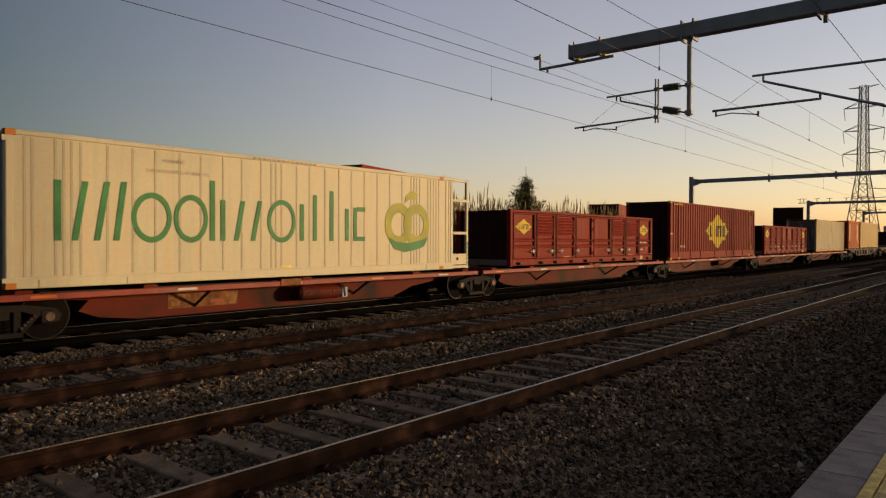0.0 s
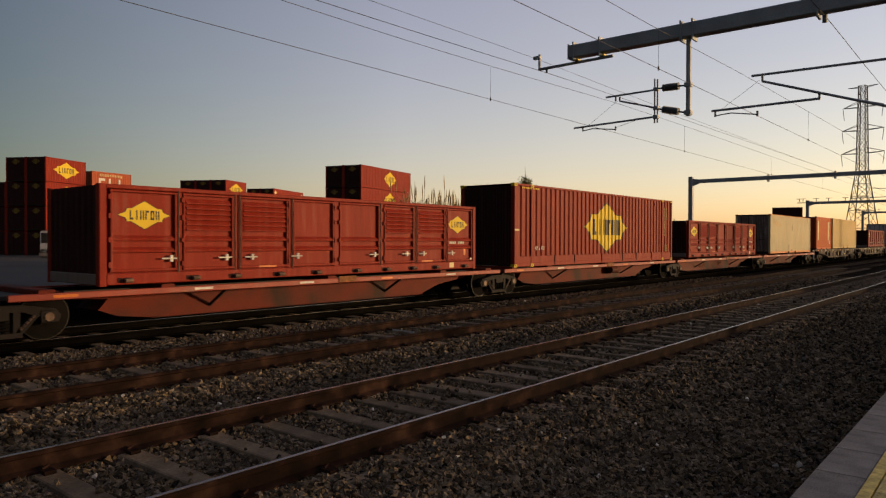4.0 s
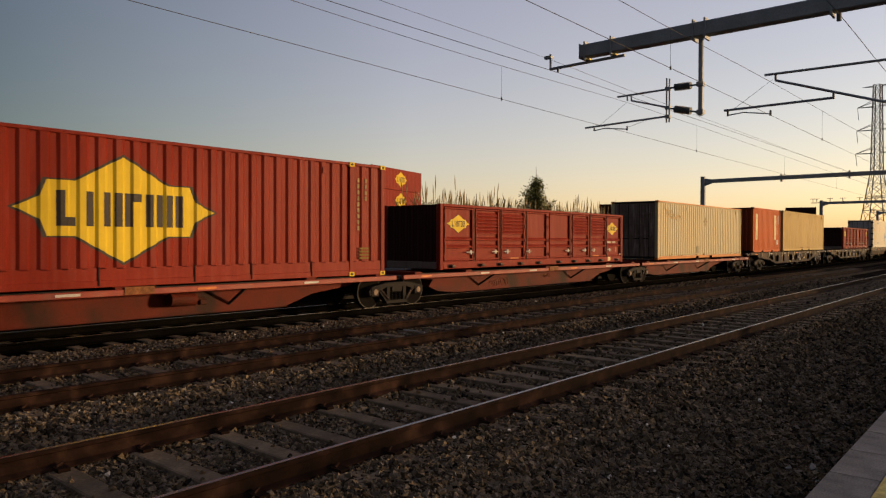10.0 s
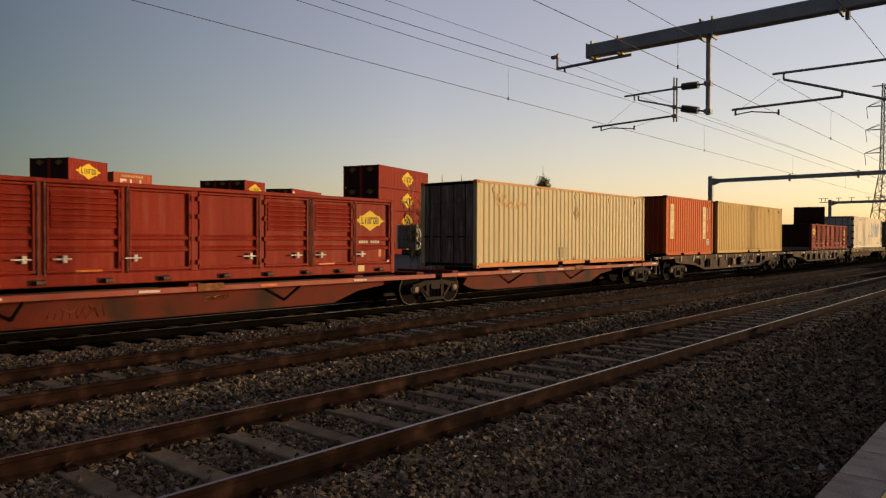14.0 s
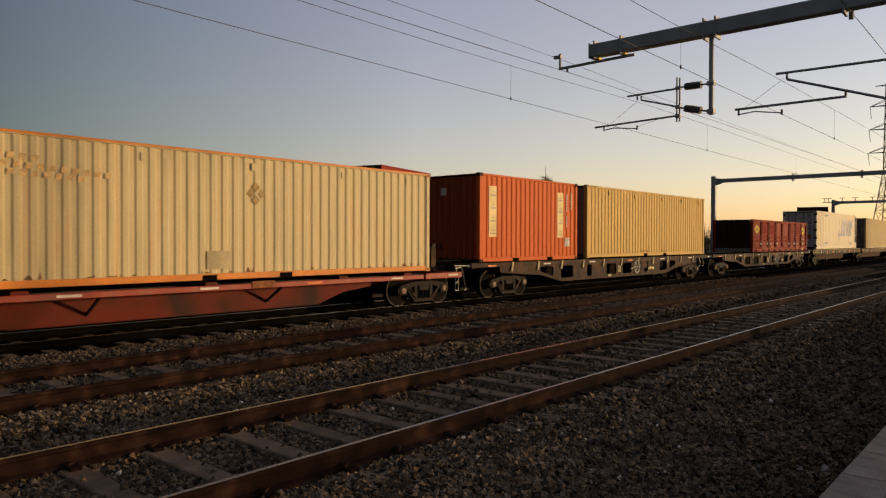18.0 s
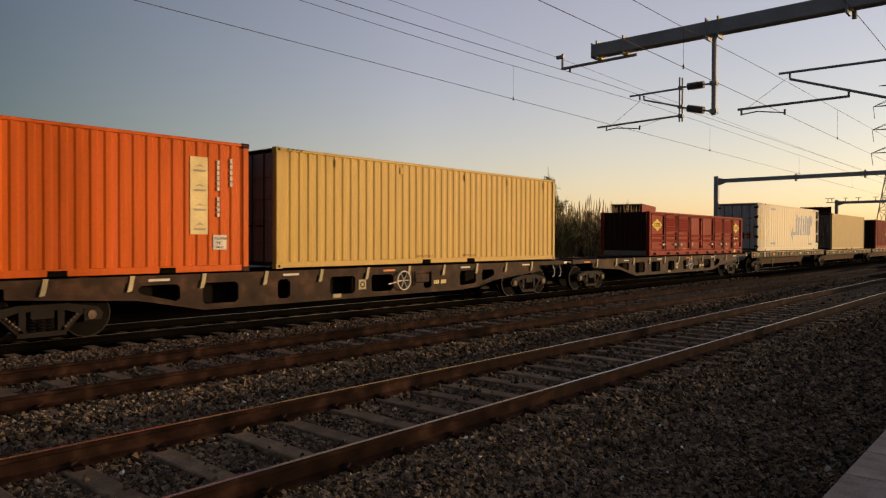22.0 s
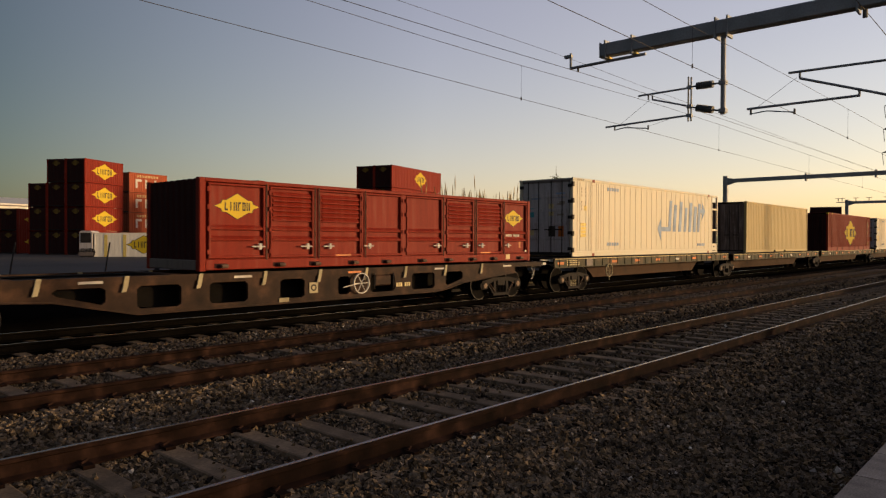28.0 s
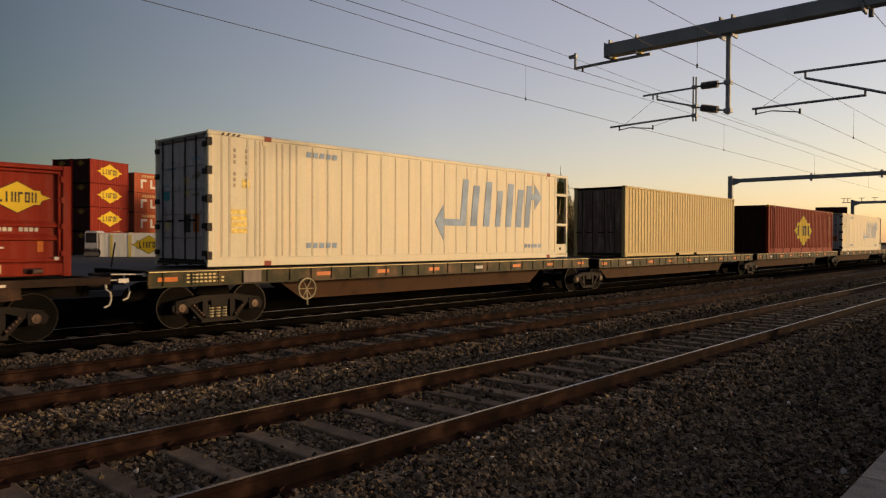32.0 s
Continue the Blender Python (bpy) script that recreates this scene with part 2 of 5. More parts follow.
# ---- mesh helpers ----
class Geo:
    def __init__(self):
        self.v, self.f = [], []

    def add(self, v, f):
        o = len(self.v)
        self.v += v
        self.f += [tuple(i + o for i in q) for q in f]
        return self

    def box(self, x0, x1, y0, y1, z0, z1):
        return self.add([(x, y, z) for x in (x0, x1) for y in (y0, y1) for z in (z0, z1)],
                        [(0, 1, 3, 2), (4, 6, 7, 5), (0, 4, 5, 1), (2, 3, 7, 6), (0, 2, 6, 4), (1, 5, 7, 3)])

    def cham(self, x0, x1, y0, y1, z0, z1, c=0.01):
        """A box with its edges along the longest side taken off."""
        dx, dy, dz = x1 - x0, y1 - y0, z1 - z0
        if dx >= dy and dx >= dz:
            p = [(y0 + c, z0), (y1 - c, z0), (y1, z0 + c), (y1, z1 - c), (y1 - c, z1), (y0 + c, z1), (y0, z1 - c), (y0, z0 + c)]
            return self.prism(p, "x", x0, x1)
        if dz >= dy:
            p = [(x0 + c, y0), (x1 - c, y0), (x1, y0 + c), (x1, y1 - c), (x1 - c, y1), (x0 + c, y1), (x0, y1 - c), (x0, y0 + c)]
            return self.prism(p, "z", z0, z1)
        p = [(x0 + c, z0), (x1 - c, z0), (x1, z0 + c), (x1, z1 - c), (x1 - c, z1), (x0 + c, z1), (x0, z1 - c), (x0, z0 + c)]
        return self.prism(p, "y", y0, y1)

    def prism(self, p, axis, a0, a1):
        """A flat outline pushed along an axis. p: (y, z) for x, (x, z) for y, (x, y) for z."""
        put = {"x": lambda a, q: (a, q[0], q[1]), "y": lambda a, q: (q[0], a, q[1]), "z": lambda a, q: (q[0], q[1], a)}[axis]
        n = len(p)
        v = [put(a0, q) for q in p] + [put(a1, q) for q in p]
        f = [tuple(range(n))[::-1], tuple(range(n, 2 * n))] + [(i, (i + 1) % n, n + (i + 1) % n, n + i) for i in range(n)]
        return self.add(v, f)

    def tube(self, a, b, r, n=8, r2=None):
        a, b = Vector(a), Vector(b)
        d = (b - a).normalized()
        s = d.cross(Vector((0, 0, 1)) if abs(d.z) < 0.9 else Vector((1, 0, 0))).normalized()
        t = d.cross(s)
        r2 = r if r2 is None else r2
        ring = [(math.cos(2 * math.pi * i / n), math.sin(2 * math.pi * i / n)) for i in range(n)]
        v = [tuple(a + (s * c + t * e) * r) for c, e in ring] + [tuple(b + (s * c + t * e) * r2) for c, e in ring]
        f = [(i, (i + 1) % n, n + (i + 1) % n, n + i) for i in range(n)] + [tuple(range(n))[::-1], tuple(range(n, 2 * n))]
        return self.add(v, f)

    def line(self, pts, r, n=5):
        """One bent tube along pts, which run mainly along x."""
        v, f = [], []
        for x, y, z in pts:
            v += [(x, y + r * math.cos(2 * math.pi * i / n), z + r * math.sin(2 * math.pi * i / n)) for i in range(n)]
        for k in range(len(pts) - 1):
            f += [(k * n + i, k * n + (i + 1) % n, (k + 1) * n + (i + 1) % n, (k + 1) * n + i) for i in range(n)]
        return self.add(v, f)

    def ring(self, c, r0, r1, y0, y1, n=24, sx=1.0):
        """A flat ring in the xz plane round c = (x, z), between the depths y0 and y1."""
        v, f = [], []
        for i in range(n):
            a = 2 * math.pi * i / n
            for r in (r0, r1):
                for y in (y0, y1):
                    v.append((c[0] + r * sx * math.cos(a), y, c[1] + r * math.sin(a)))
        for i in range(n):
            p, q = 4 * i, 4 * ((i + 1) % n)
            f += [(p, q, q + 2, p + 2), (p + 1, p + 3, q + 3, q + 1), (p, p + 1, q + 1, q), (p + 2, q + 2, q + 3, p + 3)]
        return self.add(v, f)

    def sheet(self, prof, z0, z1, th=0.0):
        """An upright folded sheet: prof is a list of (x, y), with its back th behind it."""
        n = len(prof)
        v = [(x, y, z) for z in (z0, z1) for x, y in prof]
        f = [(i, i + 1, n + i + 1, n + i) for i in range(n - 1)]
        return self.add(v, f)

    def mesh(self, name):
        m = bpy.data.meshes.new(name)
        m.from_pydata(self.v, [], self.f)
        m.update()
        return m


def part(name, geo, material, parent=None, label="", at=None, smooth=False):
    """Links geo (a Geo or a mesh) as one mesh object under parent."""
    me = geo.mesh(name) if isinstance(geo, Geo) else geo
    if not me.materials:
        me.materials.append(M[material])
    if smooth:
        me.shade_smooth()
    ob = new(name, me)
    if parent:
        ob.parent = parent
    if at:
        ob.location = at
    if label:
        ob["label"] = label
    return ob


def lettering(text, size, parent, at, material, label=""):
    """Readable words on a side that faces -y."""
    cu = bpy.data.curves.new("lettering", "FONT")
    cu.body, cu.size, cu.extrude = text, size, 0.001
    cu.materials.append(M[material])
    ob = new("lettering", cu)
    ob.parent, ob.location, ob.rotation_euler = parent, at, (radians(90), 0, 0)
    return ob


def thing(name, label, category, group="", at=(0, 0, 0)):
    ob = new(name)
    ob.empty_display_size = 0.2
    ob.location = at
    return tagged(ob, label, category, group)


def G():
    return Geo()


MOVING = []          # (thing, x at the clip's start)
WHEELS = []          # (wheelset, its place on the wagon)
TRACK_3, NEAR = 15.157, 13.938     # the train's track, the containers' near faces
LOW = -0.25                        # its rail tops lie a little under those of the other two
CW = 2.438


def rides(ob, u, z):
    ob.location = (u, NEAR, z)
    MOVING.append((ob, u, z))
    return ob

# ---- ground and tracks ----
part("ground", G().add([(-600, -900, -0.62), (4000, -900, -0.62), (4000, 3000, -0.62), (-600, 3000, -0.62)], [(0, 1, 2, 3)]), "soil")
tagged(bpy.data.objects["ground"], "dark grey ground reaching to the horizon", kind="structure")
TRACKS = [("near", 5.142), ("middle", 9.141), ("train", TRACK_3)]


def ballast_height(y):
    """Ballast profile across the tracks: full beside the sleepers, slightly hollow between the tracks."""
    h = -0.36
    if y > 12.8:
        return max(-0.47, -0.34 - (y - 12.8) * 0.12) if abs(y - TRACK_3) > 1.4 else -0.50
    for _, c in TRACKS[:2]:
        d = abs(y - c)
        h = max(h, -0.225 if d < 0.72 else -0.2 if d < 1.7 else -0.2 - (d - 1.7) * 0.22)
    return max(h, -0.34)


def ballast_bed():
    g = G()
    xs = [-14 + 0.25 * i for i in range(0, 200)] + [36 + 2 ** (i / 4) for i in range(0, 36)]
    ys = [1.0 + 0.125 * i for i in range(0, 137)]
    v = []
    for x in xs:
        for y in ys:
            z = ballast_height(y) + 0.02 * noise.noise((x * 1.3, y * 1.3, 0)) + 0.012 * noise.noise((x * 7, y * 7, 3))
            v.append((x, y, z if y < 17.9 else -0.75))
    n = len(ys)
    f = [(i * n + j, (i + 1) * n + j, (i + 1) * n + j + 1, i * n + j + 1) for i in range(len(xs) - 1) for j in range(n - 1)]
    g.add(v, f)
    return tagged(part("ballast_bed", g, "ballast", smooth=True), "dark grey crushed-stone ballast bed under the tracks", kind="structure")


ballast_bed()


NEAR_SLEEPERS = (2.27, 2.95, 3.70, 4.30, 4.98, 5.65, 6.25, 6.77, 7.37, 8.0)     # uneven steps, placed to fit the camera's view


def ballast_stones(count=195000, name="ballast_stones", material="stone", seed=5):
    """Loose stones over the bed, densest beside the camera's end of the tracks."""
    rng = np.random.default_rng(seed)
    d = 2.0 * np.exp(rng.random(count * 2) * 3.05)                # distance from the platform end
    a = np.radians(6 + 82 * rng.random(count * 2))
    x, y = d * np.cos(a), d * np.sin(a)
    keep = (y > 1.1) & (y < 13.9)
    if seed == 5:                                               # a thinner scatter past the platform end
        x = np.concatenate([x[keep], -12 + 13.5 * rng.random(9000)])
        y = np.concatenate([y[keep], 1.1 + 12.8 * rng.random(9000)])
        d = np.concatenate([d[keep], np.full(9000, 14.0)])
        order = rng.permutation(len(x))
        x, y, d = x[order], y[order], d[order]
        keep = np.ones(len(x), bool)
    x, y, d = x[keep][:count], y[keep][:count], d[keep][:count]
    bare = np.zeros(len(x), bool)
    for (_, c), (ph, st) in zip(TRACKS[:2], ((2.27, 0.637), (3.50, 0.685))):
        off = np.abs((x - ph + st / 2) % st - st / 2)
        if c < 6:
            off = np.where((x > 1.9) & (x < 8.3), np.abs(x[:, None] - np.array(NEAR_SLEEPERS)[None]).min(1), off)
        bare |= (off < 0.115) & (y > c - 0.74) & (y < c + 0.52)
    over = bare.copy()
    bare &= rng.random(len(x)) < np.interp(x, [4, 8, 14, 25], [0.985, 0.96, 0.86, 0.6])      # the sleepers farther off are half buried
    x, y, d, over = x[~bare], y[~bare], d[~bare], over[~bare]
    n = len(x)
    z = np.array([ballast_height(b) for b in y]) + (0.01 if seed == 5 else 0.035)
    z[over] = -0.158                                            # some lie on the sleepers
    size = (0.011 + 0.017 * rng.random(n) ** 1.8) * (1 + 0.02 * d) * (1 if seed == 5 else 0.75)
    between = np.zeros(n, bool)
    for _, c in TRACKS:
        between |= (np.abs(np.abs(y - c) - 0.835) < 0.1)
    size[between] *= 0.7
    cube = np.array([(i, j, k) for i in (-1, 1) for j in (-1, 1) for k in (-1, 1)], float)
    v = cube[None] * (0.3 + 0.95 * rng.random((n, 8, 3))) * size[:, None, None] * (0.7 + 0.6 * rng.random((n, 1, 3)))
    q = rng.normal(size=(n, 4))
    q /= np.linalg.norm(q, axis=1, keepdims=True)
    w, i, j, k = q.T
    rot = np.array([[1 - 2 * (j * j + k * k), 2 * (i * j - k * w), 2 * (i * k + j * w)],
                    [2 * (i * j + k * w), 1 - 2 * (i * i + k * k), 2 * (j * k - i * w)],
                    [2 * (i * k - j * w), 2 * (j * k + i * w), 1 - 2 * (i * i + j * j)]]).transpose(2, 0, 1)
    v = np.einsum("nab,nvb->nva", rot, v) + np.stack([x, y, z], 1)[:, None]
    faces = np.array([(0, 1, 3, 2), (4, 6, 7, 5), (0, 4, 5, 1), (2, 3, 7, 6), (0, 2, 6, 4), (1, 5, 7, 3)])
    f = (faces[None] + 8 * np.arange(n)[:, None, None]).reshape(-1, 4)
    me = bpy.data.meshes.new(name)
    me.vertices.add(n * 8)
    me.vertices.foreach_set("co", v.reshape(-1))
    me.loops.add(f.size)
    me.loops.foreach_set("vertex_index", f.reshape(-1).astype(np.int32))
    me.polygons.add(len(f))
    me.polygons.foreach_set("loop_start", np.arange(0, f.size, 4, dtype=np.int32))
    me.update(calc_edges=True)
    me.validate()
    me.shade_flat()
    ob = part(name, me, material)
    return tagged(ob, "loose grey-brown crushed stones between the rails" if seed == 5 else "scattered pale stones in the ballast", "gravel", kind="stuff")


ballast_stones()
ballast_stones(260, "pale_stones", "pale_stone", 11)

RAIL = [(-0.075, -0.17), (0.075, -0.17), (0.075, -0.158), (0.014, -0.135), (0.010, -0.045), (0.036, -0.032), (0.036, -0.008), (0.028, 0), (-0.028, 0), (-0.036, -0.008), (-0.036, -0.032), (-0.010, -0.045), (-0.014, -0.135), (-0.075, -0.158)]
sleeper_mesh = G().prism([(-0.125, -0.26), (0.125, -0.26), (0.105, -0.176), (0.09, -0.168), (-0.09, -0.168), (-0.105, -0.176)], "y", -1.3, 1.3).mesh("sleeper")
clip_mesh = G().box(-0.045, 0.045, -0.07, 0.07, -0.17, -0.14).tube((-0.03, 0.02, -0.14), (0.03, 0.05, -0.125), 0.012, 6).mesh("rail_clip")


def track(name, c, phase, step, dz=0.0, steel="rust"):
    t = tagged(thing("railway_track", "rusted steel rails on concrete sleepers in ballast", "railway track", "railway tracks"), kind="structure")
    for side in (-0.835, 0.835):
        r = part("rail", G().prism([(c + side + a, b + dz) for a, b in RAIL], "x", -60, 900), steel, t)
        part("rail_head", G().box(-60, 900, c + side - 0.016, c + side + 0.020, dz - 0.002, dz + 0.0025), "rust" if 6 < c < 12 else "railhead", r, "worn running surface")
    x, i = phase - step * 2, 0
    while x < (55 if c < 12 else 20):
        if c < 6 and 1 < i < 12:
            x = NEAR_SLEEPERS[i - 2]
        part("sleeper", sleeper_mesh, "stained" if c < 6 and i == 7 else "shade_black" if dz else "concrete", t, at=(x, c, 0.002 * math.sin(i * 2.1) + dz))
        if x < 16 and c < 12:
            for side in (-0.835, 0.835):
                for k in (-0.1, 0.1):
                    part("rail_clip", clip_mesh, "rust", t, at=(x, c + side + k, 0))
        x, i = x + step, i + 1
    return t


track("near", 5.142, 2.27, 0.637)
track("middle", 9.141, 3.50, 0.685)
# near-black rails and sleepers: the wagons' shade is put into their colour
track("train", TRACK_3, 3.0, 0.685, LOW, "shade_black")
# near-black sheet: the train's shade on its oily bed is painted in
oily_shade = G()
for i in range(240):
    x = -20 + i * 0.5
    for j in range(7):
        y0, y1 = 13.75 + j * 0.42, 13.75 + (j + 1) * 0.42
        oily_shade.add([(x, y0, -0.438 + 0.012 * noise.noise((x * 2, y0 * 2, 1))), (x + 0.5, y0, -0.438 + 0.012 * noise.noise((x * 2 + 1, y0 * 2, 1))), (x + 0.5, y1, -0.438 + 0.012 * noise.noise((x * 2 + 1, y1 * 2, 1))), (x, y1, -0.438 + 0.012 * noise.noise((x * 2, y1 * 2, 1)))], [(0, 1, 2, 3)])
tagged(part("oily_ballast", oily_shade, "shade_black"), "oily ballast under the train, its shade painted near-black", kind="structure")

# added near-black bank: paints shade into the gaps under the wagons
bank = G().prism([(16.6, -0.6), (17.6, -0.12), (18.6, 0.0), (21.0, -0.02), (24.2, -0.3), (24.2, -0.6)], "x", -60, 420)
tagged(part("bank", bank, "shade_black"), "added low bank, near-black for the shade behind the tracks", kind="structure")

tagged(part("pale_stick", G().line([(10.32, 9.85, -0.15), (10.34, 9.55, -0.148), (10.31, 9.25, -0.15)], 0.012, 6).box(10.31, 10.35, 9.25, 9.85, -0.165, -0.145), "hose"), "pale stick lying between the rails", "stick")
tagged(part("rusty_plate", G().prism([(5.1, 8.42), (5.22, 8.38), (5.36, 8.50), (5.28, 8.60), (5.15, 8.54)], "z", -0.19, -0.15), "stained"), "small rust-orange scrap of steel in the ballast", "scrap metal")

# low platform under the camera
pl = tagged(thing("platform", "low concrete platform with a worn yellow safety line", "platform"), kind="structure")
part("platform_base", G().box(-14, 70, -6, 1.065, -0.6, 0.06), "soil", pl)
paver = G().cham(0, 0.659, 0, 0.31, -0.04, 0.1, 0.008).mesh("coping_slab")
tact = G().box(0, 0.294, 0, 0.294, -0.02, 0.098)
for i in range(6):
    for j in range(6):
        tact.tube((0.025 + 0.049 * i, 0.025 + 0.049 * j, 0.098), (0.025 + 0.049 * i, 0.025 + 0.049 * j, 0.103), 0.013, 6, 0.009)
tact = tact.mesh("tactile_tile")
for i in range(74):
    part("coping_slab", paver, "paver", pl, at=(-13.43 + 0.67 * i, 0.772, 0))
part("yellow_line", G().box(-14, 70, 0.70, 0.768, 0.0, 0.104), "line_yellow", pl)
for i in range(104):
    for j in range(2):
        part("tactile_tile", tact, "tactile", pl, at=(-13.2 + 0.3 * i, 0.395 - 0.3 * j, 0))
part("paving", G().box(-14, 70, -6, 0.09, 0.0, 0.097), "paver", pl)
# unseen wall, added to shade the ground; section heights shape the shadow
pw = thing("shade_wall", "plain unseen concrete wall added to shade the tracks", "wall")
for a, b, h in ((-60, 37, 0.84), (37, 60, 1.5), (60, 400, 2.1)):
    part("wall_section", G().cham(a, b, -4.2, -4.0, -0.6, h, 0.02), "paver", pw)
tagged(pw, kind="structure")

# ---- containers ----
def corr(length, x0, x1, pitch=0.278, depth=0.03, y=0.0):
    """Trapezoid corrugation from x0 to x1, outer faces on y."""
    n = max(1, round((x1 - x0) / pitch))
    p = (x1 - x0) / n
    pts = [(x0, y)]
    for i in range(n):
        a = x0 + i * p
        pts += [(a + 0.36 * p, y), (a + 0.52 * p, y + depth), (a + 0.84 * p, y + depth), (a + p, y)]
    return pts


def casting(h):
    return G().cham(0, 0.178, 0, 0.162, 0, h, 0.012)


def frame_parts(c, L, H, mt, post=0.16, casts="", inset=(0.0,)):
    """Corner posts, castings, rails and roof shared by all closed boxes."""
    for x in (0, L - post):
        for y in (0, CW - post):
            part("corner_post", G().cham(x, x + post, y, y + post, 0.11, H - 0.11, 0.02), mt, c)
    for x in (-0.004, L - 0.174):
        for y in (-0.004, CW - 0.158):
            for z in (0, H - 0.118):
                k = part("corner_casting", casting(0.118), casts or mt, c, at=(x, y, z))
                part("twistlock_hole", G().prism([(0.06, 0.03), (0.118, 0.03), (0.13, 0.06), (0.118, 0.09), (0.06, 0.09), (0.048, 0.06)], "y", -0.0025, 0.02), "black", k)
    for y in (0.012, CW - 0.072):
        part("top_rail", G().cham(0.17, L - 0.17, y, y + 0.06, H - 0.085, H - 0.01, 0.012), mt, c)
    part("roof", G().box(0.02, L - 0.02, 0.03, CW - 0.03, H - 0.035, H - 0.02), mt, c)
    part("floor", G().box(0.05, L - 0.05, 0.05, CW - 0.05, 0.06, 0.16), "black", c)


def diamond(c, cx, cz, w, h, y=-0.004, border=True, kx=0.66, kz=0.46, bar=0.17, ks=0.5):
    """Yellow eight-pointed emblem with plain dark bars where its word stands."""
    def star(k):
        a, b = w / 2 * k, h / 2 * k
        q = [(-1, 0), (-kx - 0.06, 0.20), (-kx, kz), (-ks, kz), (0, 1), (ks, kz), (kx, kz), (kx + 0.06, 0.20),
             (1, 0), (kx + 0.06, -0.20), (kx, -kz), (ks, -kz), (0, -1), (-ks, -kz), (-kx, -kz), (-kx - 0.06, -0.20)]
        return [(cx + a * i, cz + b * j) for i, j in q]
    if border:
        part("emblem_border", G().prism(star(1.05), "y", y, y + 0.05), "logo_dark", c)
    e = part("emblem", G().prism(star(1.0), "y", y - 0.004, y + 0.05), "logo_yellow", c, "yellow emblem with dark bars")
    ww, hh, y0 = w * kx * 0.9, h * bar, y - 0.007
    bw = ww / 6
    for i in range(6):
        x = cx - ww / 2 + bw * i
        g = G()
        if i == 1:
            g.box(x + bw * 0.34, x + bw * 0.62, y0, y, cz - hh, cz + hh)
        else:
            g.box(x + bw * 0.12, x + bw * 0.38, y0, y, cz - hh, cz + hh)
            if i in (0, 3):
                zz = cz - hh if i == 0 else cz + hh * 0.55
                g.box(x + bw * 0.38, x + bw * 0.84, y0, y, zz, zz + hh * 0.45)
            else:
                g.box(x + bw * 0.62, x + bw * 0.88, y0, y, cz - hh, cz + hh)
            if i == 4:
                g.box(x + bw * 0.38, x + bw * 0.62, y0, y, cz - hh, cz - hh * 0.6).box(x + bw * 0.38, x + bw * 0.62, y0, y, cz + hh * 0.6, cz + hh)
        part("emblem_bar", g, "logo_dark", e)
    return e


def star_outline(cx, cz, w, h, kx, kz, ks=0.46):
    """Upper edge of the emblem as a function of x, and its corner places."""
    q = [(-1, 0), (-kx - 0.06, 0.20), (-kx, kz), (-ks, kz), (0, 1), (ks, kz), (kx, kz), (kx + 0.06, 0.20), (1, 0)]
    xs = [cx + w / 2 * a for a, _ in q]
    zs = [h / 2 * b for _, b in q]
    return lambda x: float(np.interp(x, xs, zs)), xs


def painted(prof, x0, x1, low, high, cuts=(), lift=0.003):
    """A coat of paint that follows the folded sheet prof from x0 to x1 between the heights low(x) and high(x)."""
    px, py = [p[0] for p in prof], [p[1] for p in prof]
    xs = sorted({x0, x1, *[x for x in (*px, *cuts) if x0 < x < x1]})
    v, f = [], []
    for x in xs:
        y = float(np.interp(x, px, py)) - lift
        v += [(x, y, low(x)), (x, y, high(x))]
    f = [(2 * i, 2 * i + 2, 2 * i + 3, 2 * i + 1) for i in range(len(xs) - 1)]
    return G().add(v, f)


def painted_emblem(c, prof, cx, cz, w, h, kx=0.72, kz=0.5, bar=0.16):
    up, cuts = star_outline(cx, cz, w, h, kx, kz)
    rim, rcuts = star_outline(cx, cz, w * 1.05, h * 1.06, kx, kz)
    part("emblem_border", painted(prof, rcuts[0], rcuts[-1], lambda x: cz - rim(x), lambda x: cz + rim(x), rcuts, 0.002), "logo_dark", c)
    e = part("emblem", painted(prof, cuts[0], cuts[-1], lambda x: cz - up(x), lambda x: cz + up(x), cuts, 0.004), "logo_yellow", c, "painted yellow emblem with dark bars")
    ww, hh = w * kx * 0.9, h * bar
    bw = ww / 6
    for i in range(6):
        x = cx - ww / 2 + bw * i
        spans = [(0.3, 0.66, -1, 1)] if i == 1 else [(0.07, 0.42, -1, 1)] + ([(0.42, 0.88, -1, -0.5)] if i == 0 else [(0.42, 0.88, 0.5, 1)] if i == 3 else [(0.58, 0.93, -1, 1)])
        for a, b, z0, z1 in spans:
            part("emblem_bar", painted(prof, x + bw * a, x + bw * b, lambda q, z=z0: cz + hh * z, lambda q, z=z1: cz + hh * z, (), 0.006), "logo_dark", e)


def doors(c, H, mt, x=0.0, out=-1, bars=True, side=0.0):
    """A pair of doors on the end face at x with four locking bars."""
    for k in range(2):
        y0, y1 = 0.17 + k * 1.055, 0.17 + k * 1.055 + 1.045
        d = part("door", G().box(min(x + 0.02, x + 0.06), max(x + 0.02, x + 0.06), y0, y1, 0.16, H - 0.13), mt, c)
        for z in [0.16 + (H - 0.3) * i / 5 for i in range(1, 5)]:
            part("door_rib", G().cham(x - 0.002, x + 0.022, y0 + 0.05, y1 - 0.05, z - 0.06, z + 0.06, 0.008), mt, d)
        if bars:
            for yy in (y0 + 0.28, y1 - 0.28):
                part("locking_bar", G().tube((x - 0.03, yy, 0.12), (x - 0.03, yy, H - 0.1), 0.018, 6), "grime", d)
                part("lock_handle", G().box(x - 0.05, x - 0.03, yy, yy + 0.3, 1.0, 1.04), "grime", d)


